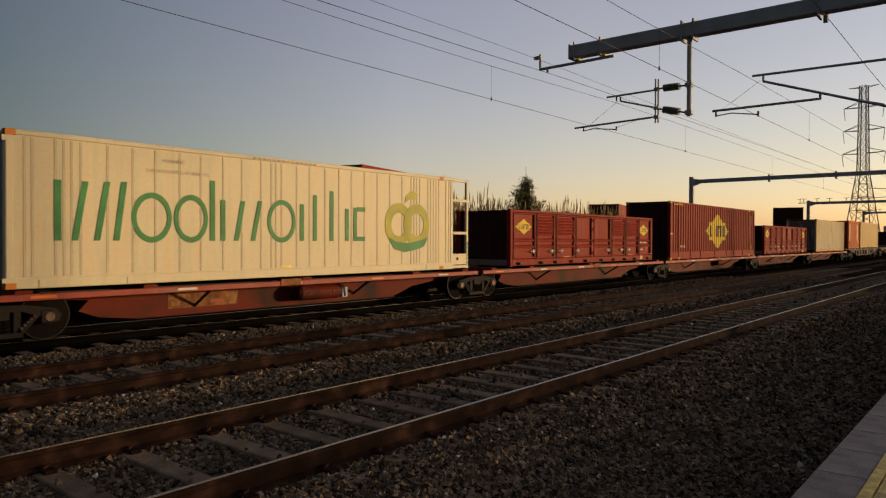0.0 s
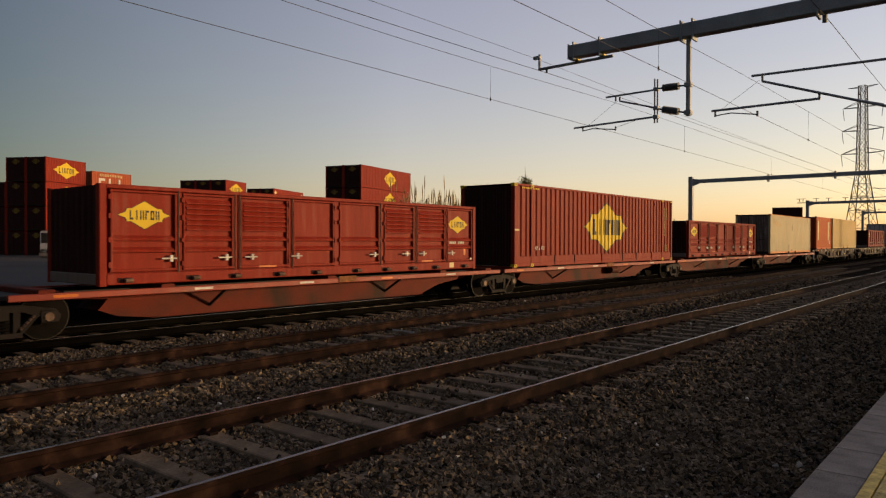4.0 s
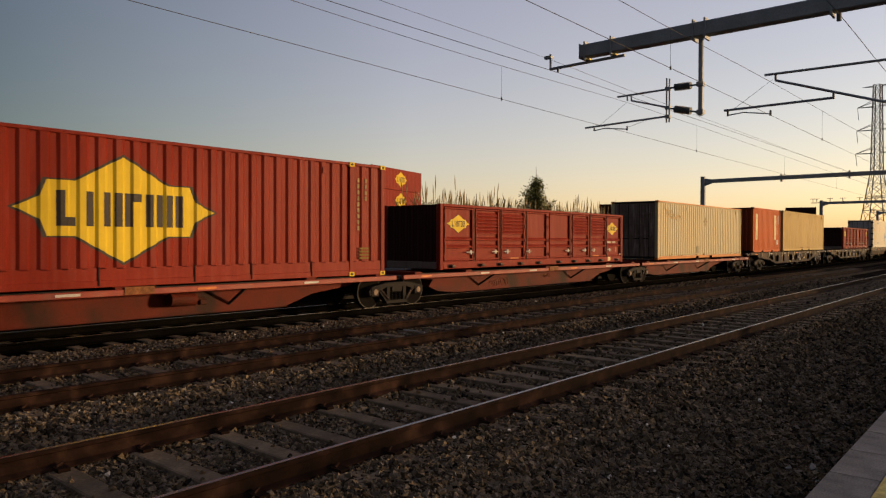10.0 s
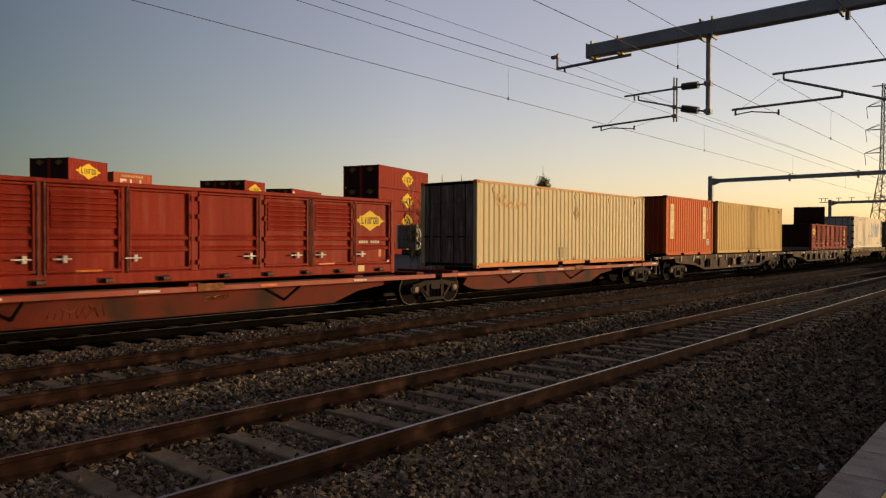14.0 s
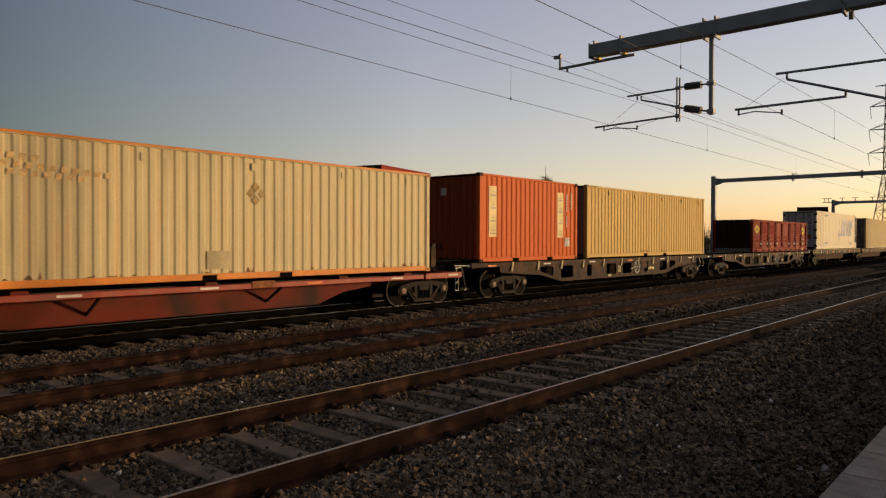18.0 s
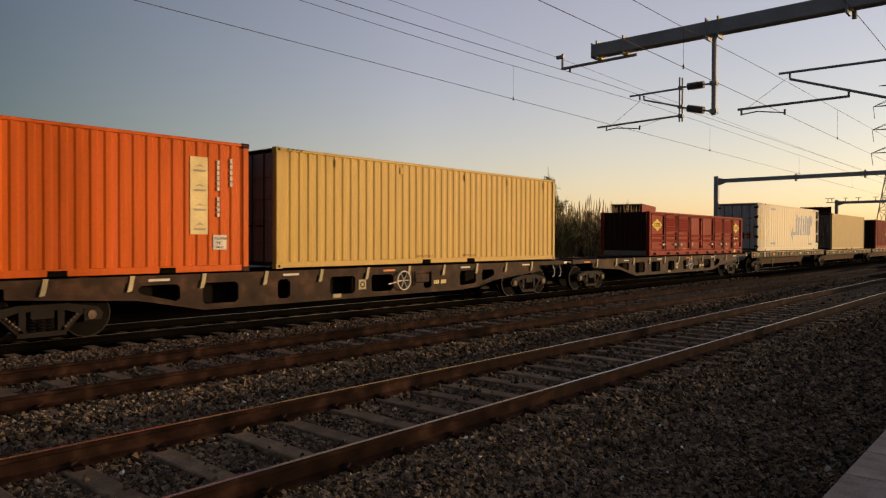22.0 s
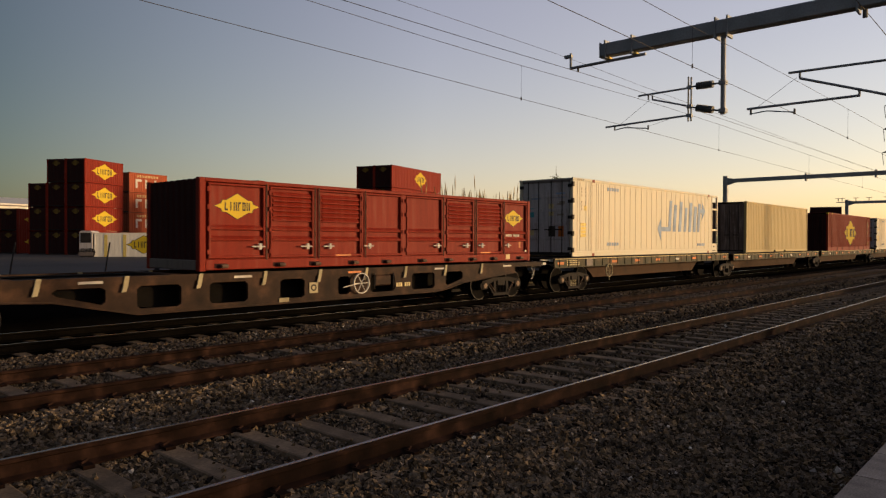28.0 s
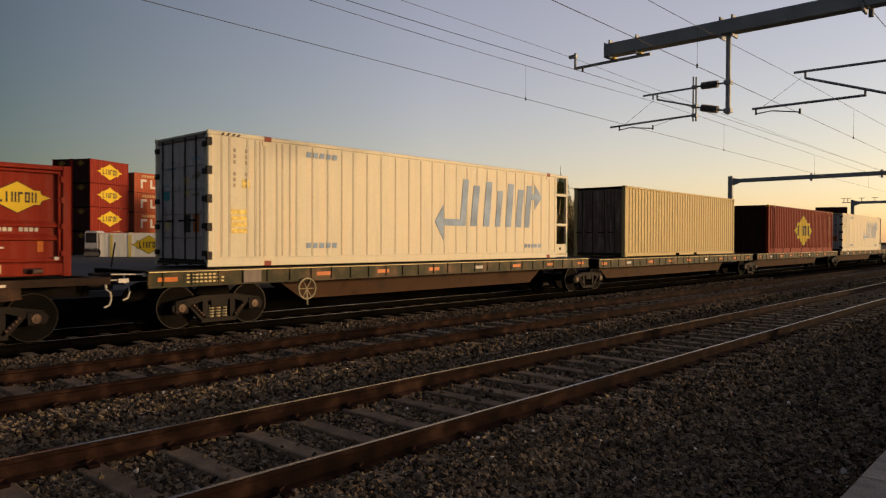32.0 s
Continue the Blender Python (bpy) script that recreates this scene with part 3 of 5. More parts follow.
def box_container(name, label, u, z, L, H, mt, group="", casts="", pitch=0.278, depth=0.03, sill=None, end="doors", end_mt=None, deep_sill=0.0, move=True, loc=None, cat="shipping container"):
    c = thing(name, label, cat, group)
    frame_parts(c, L, H, mt, casts=casts)
    base = 0.16 + deep_sill
    for y, s in ((0.022, 1), (CW - 0.022, -1)):
        prof = corr(L, 0.16, L - 0.16, pitch, depth * s, y)
        part("side_wall", G().sheet(prof, base - 0.02, H - 0.07), mt, c)
        part("bottom_rail", G().cham(0.17, L - 0.17, min(y - 0.012, y - 0.012 + 0.05 * s), max(y - 0.012, y - 0.012 + 0.05 * s), 0.02, 0.16, 0.01), sill or mt, c)
        if deep_sill:
            part("lower_panel", G().box(0.16, L - 0.16, min(y, y + 0.03 * s), max(y, y + 0.03 * s), 0.15, base), mt, c)
    if end == "doors":
        doors(c, H, end_mt or mt)
        part("end_wall", G().sheet([(L - 0.06, 0.16), (L - 0.06, CW - 0.16)], 0.1, H - 0.1), end_mt or mt, c)
    else:
        prof = [(b + 0.02, a) for a, b in corr(CW, 0.16, CW - 0.16, 0.25, 0.04)]
        part("end_wall", G().sheet(prof, 0.1, H - 0.1), end_mt or mt, c)
        doors(c, H, end_mt or mt, x=L - 0.06, bars=False)
    if move:
        rides(c, u, z)
    else:
        c.matrix_world = loc
    return c


def pocket(c, xs, z=0.03):
    for x in xs:
        # openings are black boxes, their inner shade put into the colour
        part("fork_pocket", G().box(x - 0.17, x + 0.17, -0.006, 0.05, z - 0.01, z + 0.1), "shade_black", c)


def door_fittings(c, H):
    """Stickers, marks and hinge blocks on a pair of pale doors on the front end face."""
    for y, z0, z1, w, mt in ((0.35, H - 0.75, H - 0.55, 0.4, "blue"), (0.35, H - 0.98, H - 0.88, 0.25, "grey_mark"), (1.45, H - 0.78, H - 0.6, 0.42, "blue"), (0.4, 1.95, 2.02, 0.3, "grey_mark"), (0.4, 1.75, 1.82, 0.3, "grey_mark"), (0.4, 1.55, 1.62, 0.3, "grey_mark"), (0.85, 1.55, 2.0, 0.22, "label_cream"), (1.75, 1.5, 1.85, 0.28, "teal"), (0.4, 0.75, 1.15, 0.24, "amber"), (1.75, 0.8, 1.0, 0.2, "label_cream")):
        part("door_mark", G().box(0.012, 0.019, y, y + w, z0, z1), mt, c)
    part("door_mark", G().box(0.013, 0.018, 0.78, 1.08, 0.75, 1.15).box(0.010, 0.0128, 0.83, 1.03, 0.8, 1.1), "logo_dark", c, "dark framed plate")
    part("door_header", G().cham(-0.01, 0.06, 0.16, CW - 0.16, H - 0.16, H - 0.06, 0.01), "door_grey_shade", c)
    for y in (0.05, CW - 0.2):
        for i in range(5):
            z0 = 0.3 + i * (H - 0.6) / 4
            part("door_hinge", G().cham(-0.035, 0.02, y, y + 0.15, z0 - 0.06, z0 + 0.06, 0.01), "black", c)


def reefer(name, label, u, z, L, H, mt, seams, cast_x, extra=0.0, hinges=True):
    """Smooth-sided insulated box with pressed vertical seams and an open machinery frame at its rear end."""
    c = thing(name, label, "refrigerated container", "refrigerated containers on the train")
    B = L - extra                                  # the insulated part
    part("side_panel", G().box(0.05, B - 0.03, 0.012, 0.06, 0.2, H - 0.1), mt, c)
    part("side_panel", G().box(0.05, B - 0.03, CW - 0.06, CW - 0.012, 0.2, H - 0.1), mt, c)
    seam = G().prism([(-0.018, 0.014), (-0.008, 0.003), (0.008, 0.003), (0.018, 0.014)], "z", 0.22, H - 0.12).mesh("panel_seam")
    joint = G().box(-0.006, 0.006, 0.0095, 0.0125, 0.22, H - 0.12).mesh("seam_joint")
    for x in seams:
        if 0.2 < x < B - 0.1:
            part("panel_seam", seam, mt, c, at=(x, 0, 0))
            part("seam_joint", joint, "grey_mark", c, at=(x + 0.022, 0, 0))
    for y in (0.0, CW - 0.06):
        part("bottom_rail", G().cham(0.0, B, y, y + 0.06, 0.0, 0.2, 0.015), mt, c)
        part("top_rail", G().cham(0.0, B, y, y + 0.06, H - 0.1, H, 0.015), mt, c)
    for x in (0.0, B - 0.14):
        for y in (0.0, CW - 0.14):
            part("corner_post", G().cham(x, x + 0.14, y - 0.002, y + 0.142, 0.1, H - 0.1, 0.02), mt, c)
    for x in cast_x:
        for zz in (0.0, H - 0.118):
            part("corner_casting", casting(0.118), "orange_rail" if mt == "cream_reefer" else "frame_red", c, at=(x, -0.008, zz))
            part("casting_plate", G().box(x - 0.05, x + 0.24, -0.003, 0.01, zz + (0.118 if zz == 0 else -0.1), zz + (0.2 if zz == 0 else 0)), mt, c)
    part("roof", G().box(0.03, B - 0.03, 0.05, CW - 0.05, H - 0.05, H - 0.012), mt, c)
    part("floor", G().box(0.03, B - 0.03, 0.05, CW - 0.05, 0.05, 0.22), "black", c)
    part("end_wall", G().box(B - 0.05, B - 0.01, 0.1, CW - 0.1, 0.1, H - 0.1), "door_grey_shade", c)
    doors(c, H, "door_pale" if mt == "white_reefer" else "door_grey_shade")
    if mt == "white_reefer":
        door_fittings(c, H)
    for z0 in [0.25 + i * (H - 0.5) / 4 for i in range(5)] if hinges else ():
        part("door_hinge", G().cham(-0.03, 0.1, -0.02, 0.06, z0 - 0.09, z0 + 0.09, 0.01), "black", c)
    if extra:
        for y in (0.0, CW - 0.08):
            part("end_frame_post", G().cham(L - 0.1, L, y, y + 0.08, 0.0, H - 0.02, 0.01), mt, c)
            for zz in (0.02, H * 0.38, H * 0.74, H - 0.11):
                part("end_frame_rail", G().cham(B, L - 0.09, y, y + 0.06, zz, zz + 0.09, 0.01), mt, c)
            lower = part("end_frame_panel", G().cham(B, L - 0.09, y + 0.01, y + 0.05, 0.13, 0.48, 0.01), mt, c)
            part("valve", G().tube((B + 0.22, y - 0.005, 0.32), (B + 0.22, y + 0.02, 0.32), 0.05, 10), "black", lower)
        for i in range(6):
            part("hazard_stripe", G().prism([(L - 0.09, 0.14 + 0.12 * i), (L - 0.01, 0.2 + 0.12 * i), (L - 0.01, 0.26 + 0.12 * i), (L - 0.09, 0.2 + 0.12 * i)], "y", -0.004, 0.004), "green", c)
        part("generator_set", G().cham(B + 0.06, L - 0.16, 0.5, CW - 0.5, 0.1, 1.6, 0.05), "black", c)
    rides(c, u, z)
    return c


OPEN_DOORS = [(0.23, 1.66), (1.8, 3.06), (3.24, 4.61), (4.77, 6.11), (6.3, 7.8), (7.99, 9.26), (9.4, 10.7), (10.83, 12.1)]
LATCHES = [1.3, 2.65, 3.34, 4.68, 7.38, 8.71, 9.45, 10.82]


def open_box(u, z, label, H=2.03, L=12.28):
    """Open-topped box with eight side doors: louvred, plain and emblem panels."""
    c = thing("open_top_container", label, "open container", "open-topped red containers")
    part("floor", G().box(0.05, L - 0.05, 0.05, CW - 0.05, 0.08, 0.2), "black", c)
    part("side_wall", G().box(0.1, L - 0.1, 0.105, 0.13, 0.25, H - 0.06), "open_red", c)
    part("side_wall", G().sheet(corr(L, 0.1, L - 0.1, 0.6, -0.03, CW), 0.2, H - 0.06), "open_red", c)
    for y0 in (-0.004, CW - 0.08):
        part("top_rail", G().cham(0.16, L - 0.16, y0, y0 + 0.09, H - 0.085, H, 0.012), "open_red", c)
        part("bottom_sill", G().cham(0.16, L - 0.16, y0, y0 + 0.09, 0.02, 0.25, 0.015), "open_red", c)
    zl, zt = 0.27, H - 0.1
    for i, (a, b) in enumerate(OPEN_DOORS):
        d = part("side_door", G().box(a, b, 0.078, 0.1, zl, zt), "open_red", c)
        for z0, z1 in ((zt - 0.05, zt), (zl, zl + 0.06)):
            part("door_edge", G().cham(a, b, 0.006, 0.08, z0, z1, 0.012), "open_red", d)
        for x in (a, b - 0.055):
            part("door_edge", G().cham(x, x + 0.055, 0.006, 0.08, zl + 0.06, zt - 0.05, 0.012), "open_red", d)
        for zz in (0.70, 0.94):
            part("door_rib", G().prism([(0.08, zz - 0.05), (0.02, zz - 0.035), (0.012, zz + 0.01), (0.08, zz + 0.075)], "x", a + 0.06, b - 0.06), "open_red", d)
        if i in (1, 2, 5, 6):
            for k in range(6):
                z0 = 1.14 + k * 0.115
                part("louvre", G().prism([(0.08, z0 + 0.012), (0.004, z0 - 0.012), (0.002, z0 + 0.012), (0.072, z0 + 0.10), (0.08, z0 + 0.10)], "x", a + 0.08, b - 0.08), "open_red", d)
        hx = LATCHES[i]
        part("door_latch", G().tube((hx, -0.012, 0.53), (hx + 0.34, -0.012, 0.53), 0.018, 6).cham(hx + 0.18, hx + 0.26, -0.022, 0.03, 0.46, 0.6, 0.01), "white", d, "pale steel latch")
        edge = b + 0.03 if hx > (a + b) / 2 or i in (0, 1) else a - 0.03
        part("locking_rod", G().tube((edge, -0.002, zl - 0.05), (edge, -0.002, zt + 0.05), 0.016, 6), "rod", d, "bare steel locking rod")
        far = a - 0.02 if edge > b else b + 0.02
        for k in (0.42, 0.92, 1.4, 1.78):
            part("hinge", G().cham(far - 0.035, far + 0.035, -0.022, 0.06, k - 0.05, k + 0.05, 0.012), "open_red", d)
    for (a0, a1), (b0, b1) in zip(OPEN_DOORS, OPEN_DOORS[1:]):
        part("side_post", G().cham(a1 + 0.01, b0 - 0.01, 0.03, 0.105, 0.25, H - 0.08, 0.012), "open_red", c)
    for x in (0.51, 2.01, 3.06, 4.29, 5.46, 6.87, 8.01, 9.13, 10.19, 11.62):
        k = part("lashing_block", G().cham(x - 0.15, x + 0.15, -0.012, 0.02, 0.05, 0.17, 0.02), "shade_maroon", c)
        part("lashing_winch", G().tube((x - 0.02, -0.07, 0.10), (x + 0.14, -0.07, 0.10), 0.045, 8), "rod", k)
    for x in (0, L - 0.16):
        for y in (-0.006, CW - 0.156):
            part("corner_post", G().cham(x, x + 0.16, y, y + 0.162, 0, H, 0.02), "open_red", c)
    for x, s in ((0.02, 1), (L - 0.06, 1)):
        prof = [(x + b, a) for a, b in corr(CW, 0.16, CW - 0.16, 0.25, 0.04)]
        part("end_wall", G().sheet(prof, 0.05, H - 0.02), "shade_maroon", c, "end wall in darker red, its shade painted in")
        part("end_sill", G().cham(x - 0.02, x + 0.06, 0.16, CW - 0.16, 0.02, 0.24, 0.015), "door_grey_shade", c, "scraped grey end sill")
    diamond(c, 0.97, 1.43, 1.12, 0.57, y=0.072, border=True)
    diamond(c, 11.4, 1.43, 1.1, 0.55, y=0.072, border=True)
    for i in range(9):
        if i != 4:
            part("stencil_mark", G().box(11.0 + i * 0.085, 11.06 + i * 0.085, 0.07, 0.084, 0.82, 0.90), "white", c)
    part("warning_label", G().box(11.72, 11.82, 0.07, 0.084, 0.45, 0.66), "amber", c)
    part("inspection_plate", G().box(10.9, 11.12, -0.008, 0.02, 0.07, 0.23), "label_cream", c)
    part("small_label", G().box(11.98, 12.06, 0.0, 0.02, 0.3, 0.36), "white", c)
    for x in (3.75, 9.6):
        part("warning_label", G().box(x, x + 0.5, 0.004, 0.02, 0.28, 0.32), "amber", c)
    rides(c, u, z)
    return c


# the train's loads, front to rear
WW_SEAMS = [0.31, 0.44, 0.84, 0.99, 1.13, 1.3, 1.81, 2.32, 2.8, 3.35, 3.85, 4.41, 4.9, 5.43, 5.73, 5.86, 6.03, 6.49, 6.9, 7.41, 7.89, 8.34, 8.82, 9.32, 9.82, 10.34, 10.73, 10.86, 10.98, 11.12, 11.5, 11.62, 11.75, 11.88, 12.0, 12.35, 12.5]
w = reefer("refrigerated_container", "cream insulated container with green bars and a round green emblem", 4.69, 0.75, 13.5, 2.88, "cream_reefer", WW_SEAMS, (0.0, 12.05), extra=0.78, hinges=False)


def slant(g, x, z0, z1, wd, lean):
    return g.prism([(x, z0), (x + wd, z0), (x + wd + lean, z1), (x + lean, z1)], "y", -0.0025, 0.008)


def mark(parent, geo, material, label=""):
    return part("emblem_stroke", geo, material, parent, label)


word = part("word_emblem", slant(G(), 0.82, 0.88, 2.02, 0.13, 0.0), "green", w, "row of green bars and rings")
for x, lean, z1 in ((1.13, 0.2, 2.02), (1.55, 0.2, 2.04), (1.93, 0.16, 2.06), (4.35, 0.0, 1.8), (4.7, 0.18, 1.8), (5.15, 0.2, 1.82)):
    mark(word, slant(G(), x, 0.88, z1, 0.12, lean), "green")
for x0, x1 in ((2.3, 3.17), (3.22, 4.03), (5.62, 6.46)):
    mark(word, G().ring(((x0 + x1) / 2, 1.36), 0.40, 0.52, -0.0025, 0.008, 28, (x1 - x0) / 1.04), "green")
for x, z1 in ((4.08, 2.22), (6.6, 1.8), (7.02, 2.05), (7.58, 2.18), (8.12, 1.74), (8.42, 1.78)):
    mark(word, slant(G(), x, 0.88, z1, 0.125, 0.0), "green")
mark(word, slant(G(), 8.55, 0.88, 1.0, 0.3, 0.0), "green")
mark(word, slant(G(), 8.55, 1.68, 1.8, 0.3, 0.0), "green")
fruit = part("round_emblem", G().ring((10.2, 1.36), 0.34, 0.62, -0.0025, 0.008, 32, 0.92), "lime", w, "two lime and green rings under a leaf")
mark(fruit, G().ring((10.98, 1.36), 0.34, 0.62, -0.0035, 0.008, 32, 0.92), "lime")
mark(fruit, G().prism([(9.75, 1.0), (10.0, 0.66), (10.45, 0.56), (10.95, 0.62), (11.3, 0.72), (11.5, 1.0), (11.2, 0.92), (10.6, 0.82), (10.1, 0.86)], "y", -0.0045, 0.008), "green")
mark(fruit, G().prism([(10.45, 1.98), (10.5, 2.2), (10.75, 2.36), (11.05, 2.28), (10.9, 2.1), (10.65, 2.1)], "y", -0.0025, 0.008), "lime")
lettering("WARNING", 0.11, w, (2.95, 0.008, 2.52), "grey_mark")
lettering("2 HIGH STACKING AT 40,000 KG", 0.10, w, (2.6, 0.008, 2.3), "grey_mark")
for i in range(14):
    part("stencil_mark", G().box(5.2 + i * 0.14, 5.3 + i * 0.14, -0.003, 0.01, 2.80, 2.84), "grey_mark", w)
for i in range(13):
    if i not in (4, 8):
        part("stencil_mark", G().box(12.62, 12.68, 0.004, 0.014, 1.1 + i * 0.12, 1.18 + i * 0.12), "grey_mark", w)
part("stencil_mark", G().box(6.0, 6.35, 0.004, 0.014, 0.22, 0.28), "line_yellow", w)
for x in (0.55, 2.2, 11.4):
    part("tie_bracket", G().cham(x, x + 0.1, -0.012, 0.02, 0.02, 0.15, 0.01), "cream_reefer", w)

open_box(20.62, 0.73, "red open-topped container with louvred side doors and yellow emblems")


def long_red(u, z, label):
    c = box_container("shipping_container", label, u, z, 14.58, 3.03, "red", "closed containers on the train", pitch=0.345, depth=0.045, deep_sill=0.24, end="wall", end_mt="shade_maroon", casts="logo_yellow")
    for x in (1.12, 14.58 - 1.3):
        part("lifting_post", G().cham(x, x + 0.13, 0.004, 0.05, 0.12, 2.91, 0.01), "red", c)
        for zz in (0.0, 2.912):
            k = part("corner_casting", casting(0.118), "logo_yellow", c, at=(x - 0.02, -0.006, zz))
            part("twistlock_hole", G().box(0.05, 0.13, -0.003, 0.02, 0.035, 0.085), "black", k)
    for x in (2.83, 4.39, 6.76, 8.8, 10.24, 12.0):
        part("panel_joint", G().cham(x - 0.02, x + 0.02, -0.006, 0.03, 0.05, 0.42, 0.008), "shade_maroon", c)
    painted_emblem(c, corr(14.58, 0.16, 14.42, 0.345, 0.045, 0.022), 7.27, 1.55, 4.0, 2.1)
    for y in (0.62, 1.1, 1.55, 1.95):
        part("end_rod", G().tube((-0.015, y, 0.2), (-0.015, y, 2.85), 0.016, 6), "grime", c)
    for x, n, z1 in ((13.55, 9, 2.62), (13.82, 4, 2.62)):
        for i in range(n):
            part("stencil_mark", G().box(x, x + 0.07, 0.004, 0.016, z1 - 0.16 * i - 0.11, z1 - 0.16 * i), "faded_brown", c)
    for i in range(4):
        part("data_line", G().box(13.62, 13.98, 0.004, 0.016, 0.46 + 0.085 * i, 0.51 + 0.085 * i), "mustard_mark", c)
    part("vent", G().cham(12.35, 12.46, 0.0, 0.03, 2.66, 2.82, 0.01), "red", c)
    part("top_hatch", G().cham(7.0, 8.6, 0.3, CW - 0.3, 3.0, 3.06, 0.02), "shade_maroon", c)
    return c


lf = long_red(35.2, 0.69, "long red corrugated container with large yellow emblem")
lettering("48' x 9'0\"", 0.19, lf, (1.36, 0.008, 0.62), "white")
for i in range(10):
    part("stencil_mark", G().box(0.5 + i * 0.12, 0.58 + i * 0.12, 0.006, 0.02, 2.86, 2.91), "logo_yellow", lf)
part("small_label", G().box(0.02, 0.3, -0.008, 0.0, 1.32, 1.38), "label_cream", lf)
open_box(52.14, 0.75, "red open-topped container with louvred side doors and yellow emblems")
cr = box_container("shipping_container", "weathered cream corrugated container with orange bottom rail", 68.14, 0.75, 12.25, 2.86, "cream", "closed containers on the train", sill="orange_rail", casts="orange_rail", depth=0.025, end_mt="door_rust_shade")
pocket(cr, (5.1, 7.12))
part("top_trim", G().box(0.17, 12.08, 0.006, 0.02, 2.8, 2.85), "orange_rail", cr, "rusty orange top edge")
part("patched_panel", G().box(5.03, 5.62, 0.012, 0.02, 0.26, 0.66), "faded_patch", cr, "dull repair patch")
fe = G()
for dx, dz in ((-0.15, 0), (0.15, 0), (0, 0.15), (0, -0.15)):
    fe.prism([(6.28 + dx - 0.11, 1.97 + dz), (6.28 + dx, 1.97 + dz + 0.11), (6.28 + dx + 0.11, 1.97 + dz), (6.28 + dx, 1.97 + dz - 0.11)], "y", 0.0185, 0.0215)
part("faded_emblem", fe, "faded_brown", cr, "ghost of a four-petalled emblem")
for row, (z0, n) in enumerate(((2.36, 4), (2.2, 10), (2.06, 7))):
    for i in range(n):
        x = 0.95 + 0.2 * i + 0.1 * row
        part("faded_mark", G().prism([(x, z0 - 0.012 * i), (x + 0.11, z0 - 0.012 * i), (x + 0.13, z0 + 0.11 - 0.012 * i), (x + 0.02, z0 + 0.11 - 0.012 * i)], "y", 0.0165, 0.0205), "faded_orange", cr)
rng = random.Random(8)
for i in range(26):
    x, z0 = 0.4 + 11.4 * rng.random(), 0.17
    w1, h1 = 0.015 + 0.09 * rng.random() ** 2, 0.02 + 0.12 * rng.random() ** 2
    part("rust_stain", G().prism([(x - w1, z0), (x - w1 * 0.3, z0 + h1), (x + w1 * 0.4, z0 + h1 * 0.8), (x + w1, z0)], "y", 0.0185, 0.0215), "stained", cr, "rust stain")
for x in (0.9, 3.6, 6.2, 8.9, 11.3):
    part("vent", G().cham(x - 0.05, x + 0.05, 0.0, 0.03, 2.5, 2.66, 0.01), "cream", cr)
og = box_container("shipping_container", "short orange corrugated container with white label strips", 82.76, 0.94, 6.1, 2.9, "orange", "closed containers on the train", depth=0.026, end="wall", end_mt="shaded_orange_end", casts="shade_maroon")
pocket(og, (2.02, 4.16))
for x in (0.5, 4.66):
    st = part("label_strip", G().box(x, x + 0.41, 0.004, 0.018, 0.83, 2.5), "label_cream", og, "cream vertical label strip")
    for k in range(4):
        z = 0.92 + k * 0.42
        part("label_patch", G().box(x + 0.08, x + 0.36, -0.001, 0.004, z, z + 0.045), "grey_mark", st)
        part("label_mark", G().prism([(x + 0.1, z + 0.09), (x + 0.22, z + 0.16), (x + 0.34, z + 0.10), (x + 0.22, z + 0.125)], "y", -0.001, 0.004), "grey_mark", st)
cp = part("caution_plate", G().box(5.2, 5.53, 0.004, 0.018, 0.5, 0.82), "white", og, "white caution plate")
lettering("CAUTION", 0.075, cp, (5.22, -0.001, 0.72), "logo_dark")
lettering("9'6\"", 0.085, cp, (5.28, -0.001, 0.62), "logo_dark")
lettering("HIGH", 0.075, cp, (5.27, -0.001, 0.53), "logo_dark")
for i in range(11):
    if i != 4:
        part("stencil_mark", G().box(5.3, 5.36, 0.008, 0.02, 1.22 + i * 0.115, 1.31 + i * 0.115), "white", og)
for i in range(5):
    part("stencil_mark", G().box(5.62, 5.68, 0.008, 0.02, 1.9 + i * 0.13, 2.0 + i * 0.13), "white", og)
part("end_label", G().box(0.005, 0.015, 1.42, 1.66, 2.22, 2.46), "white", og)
ye = box_container("shipping_container", "mustard yellow corrugated high container", 89.6, 0.97, 12.192, 2.896, "yellow", "closed containers on the train", depth=0.023, end_mt="door_grey_shade")
pocket(ye, (5.26, 7.32))
for x in (1.86, 4.21, 7.06, 9.29, 11.48):
    part("vent", G().cham(x - 0.06, x + 0.06, -0.002, 0.03, 2.55, 2.72, 0.01), "yellow", ye)
for x in (4.95, 7.0):
    lettering("EMPTY LIFT ONLY", 0.085, ye, (x - 0.08, 0.019, 0.20), "stained")
for i in range(4):
    part("height_stripe", G().prism([(0.3 + i * 0.13, 2.84), (0.36 + i * 0.13, 2.84), (0.42 + i * 0.13, 2.885), (0.36 + i * 0.13, 2.885)], "y", 0.006, 0.014), "logo_dark", ye)
open_box(109.66, 0.97, "red open-topped container carried at the rear of its wagon")

NT_SEAMS = [0.33, 0.52, 0.97, 1.18, 1.3, 1.42, 1.75, 1.91, 2.12, 2.31, 2.78, 3.25, 3.7, 4.08, 4.56, 5.06, 5.59, 6.11, 6.59, 7.06, 7.59, 8.12, 8.62, 9.1, 9.6, 10.1, 10.6, 11.1, 11.6, 12.1, 12.6, 13.1]


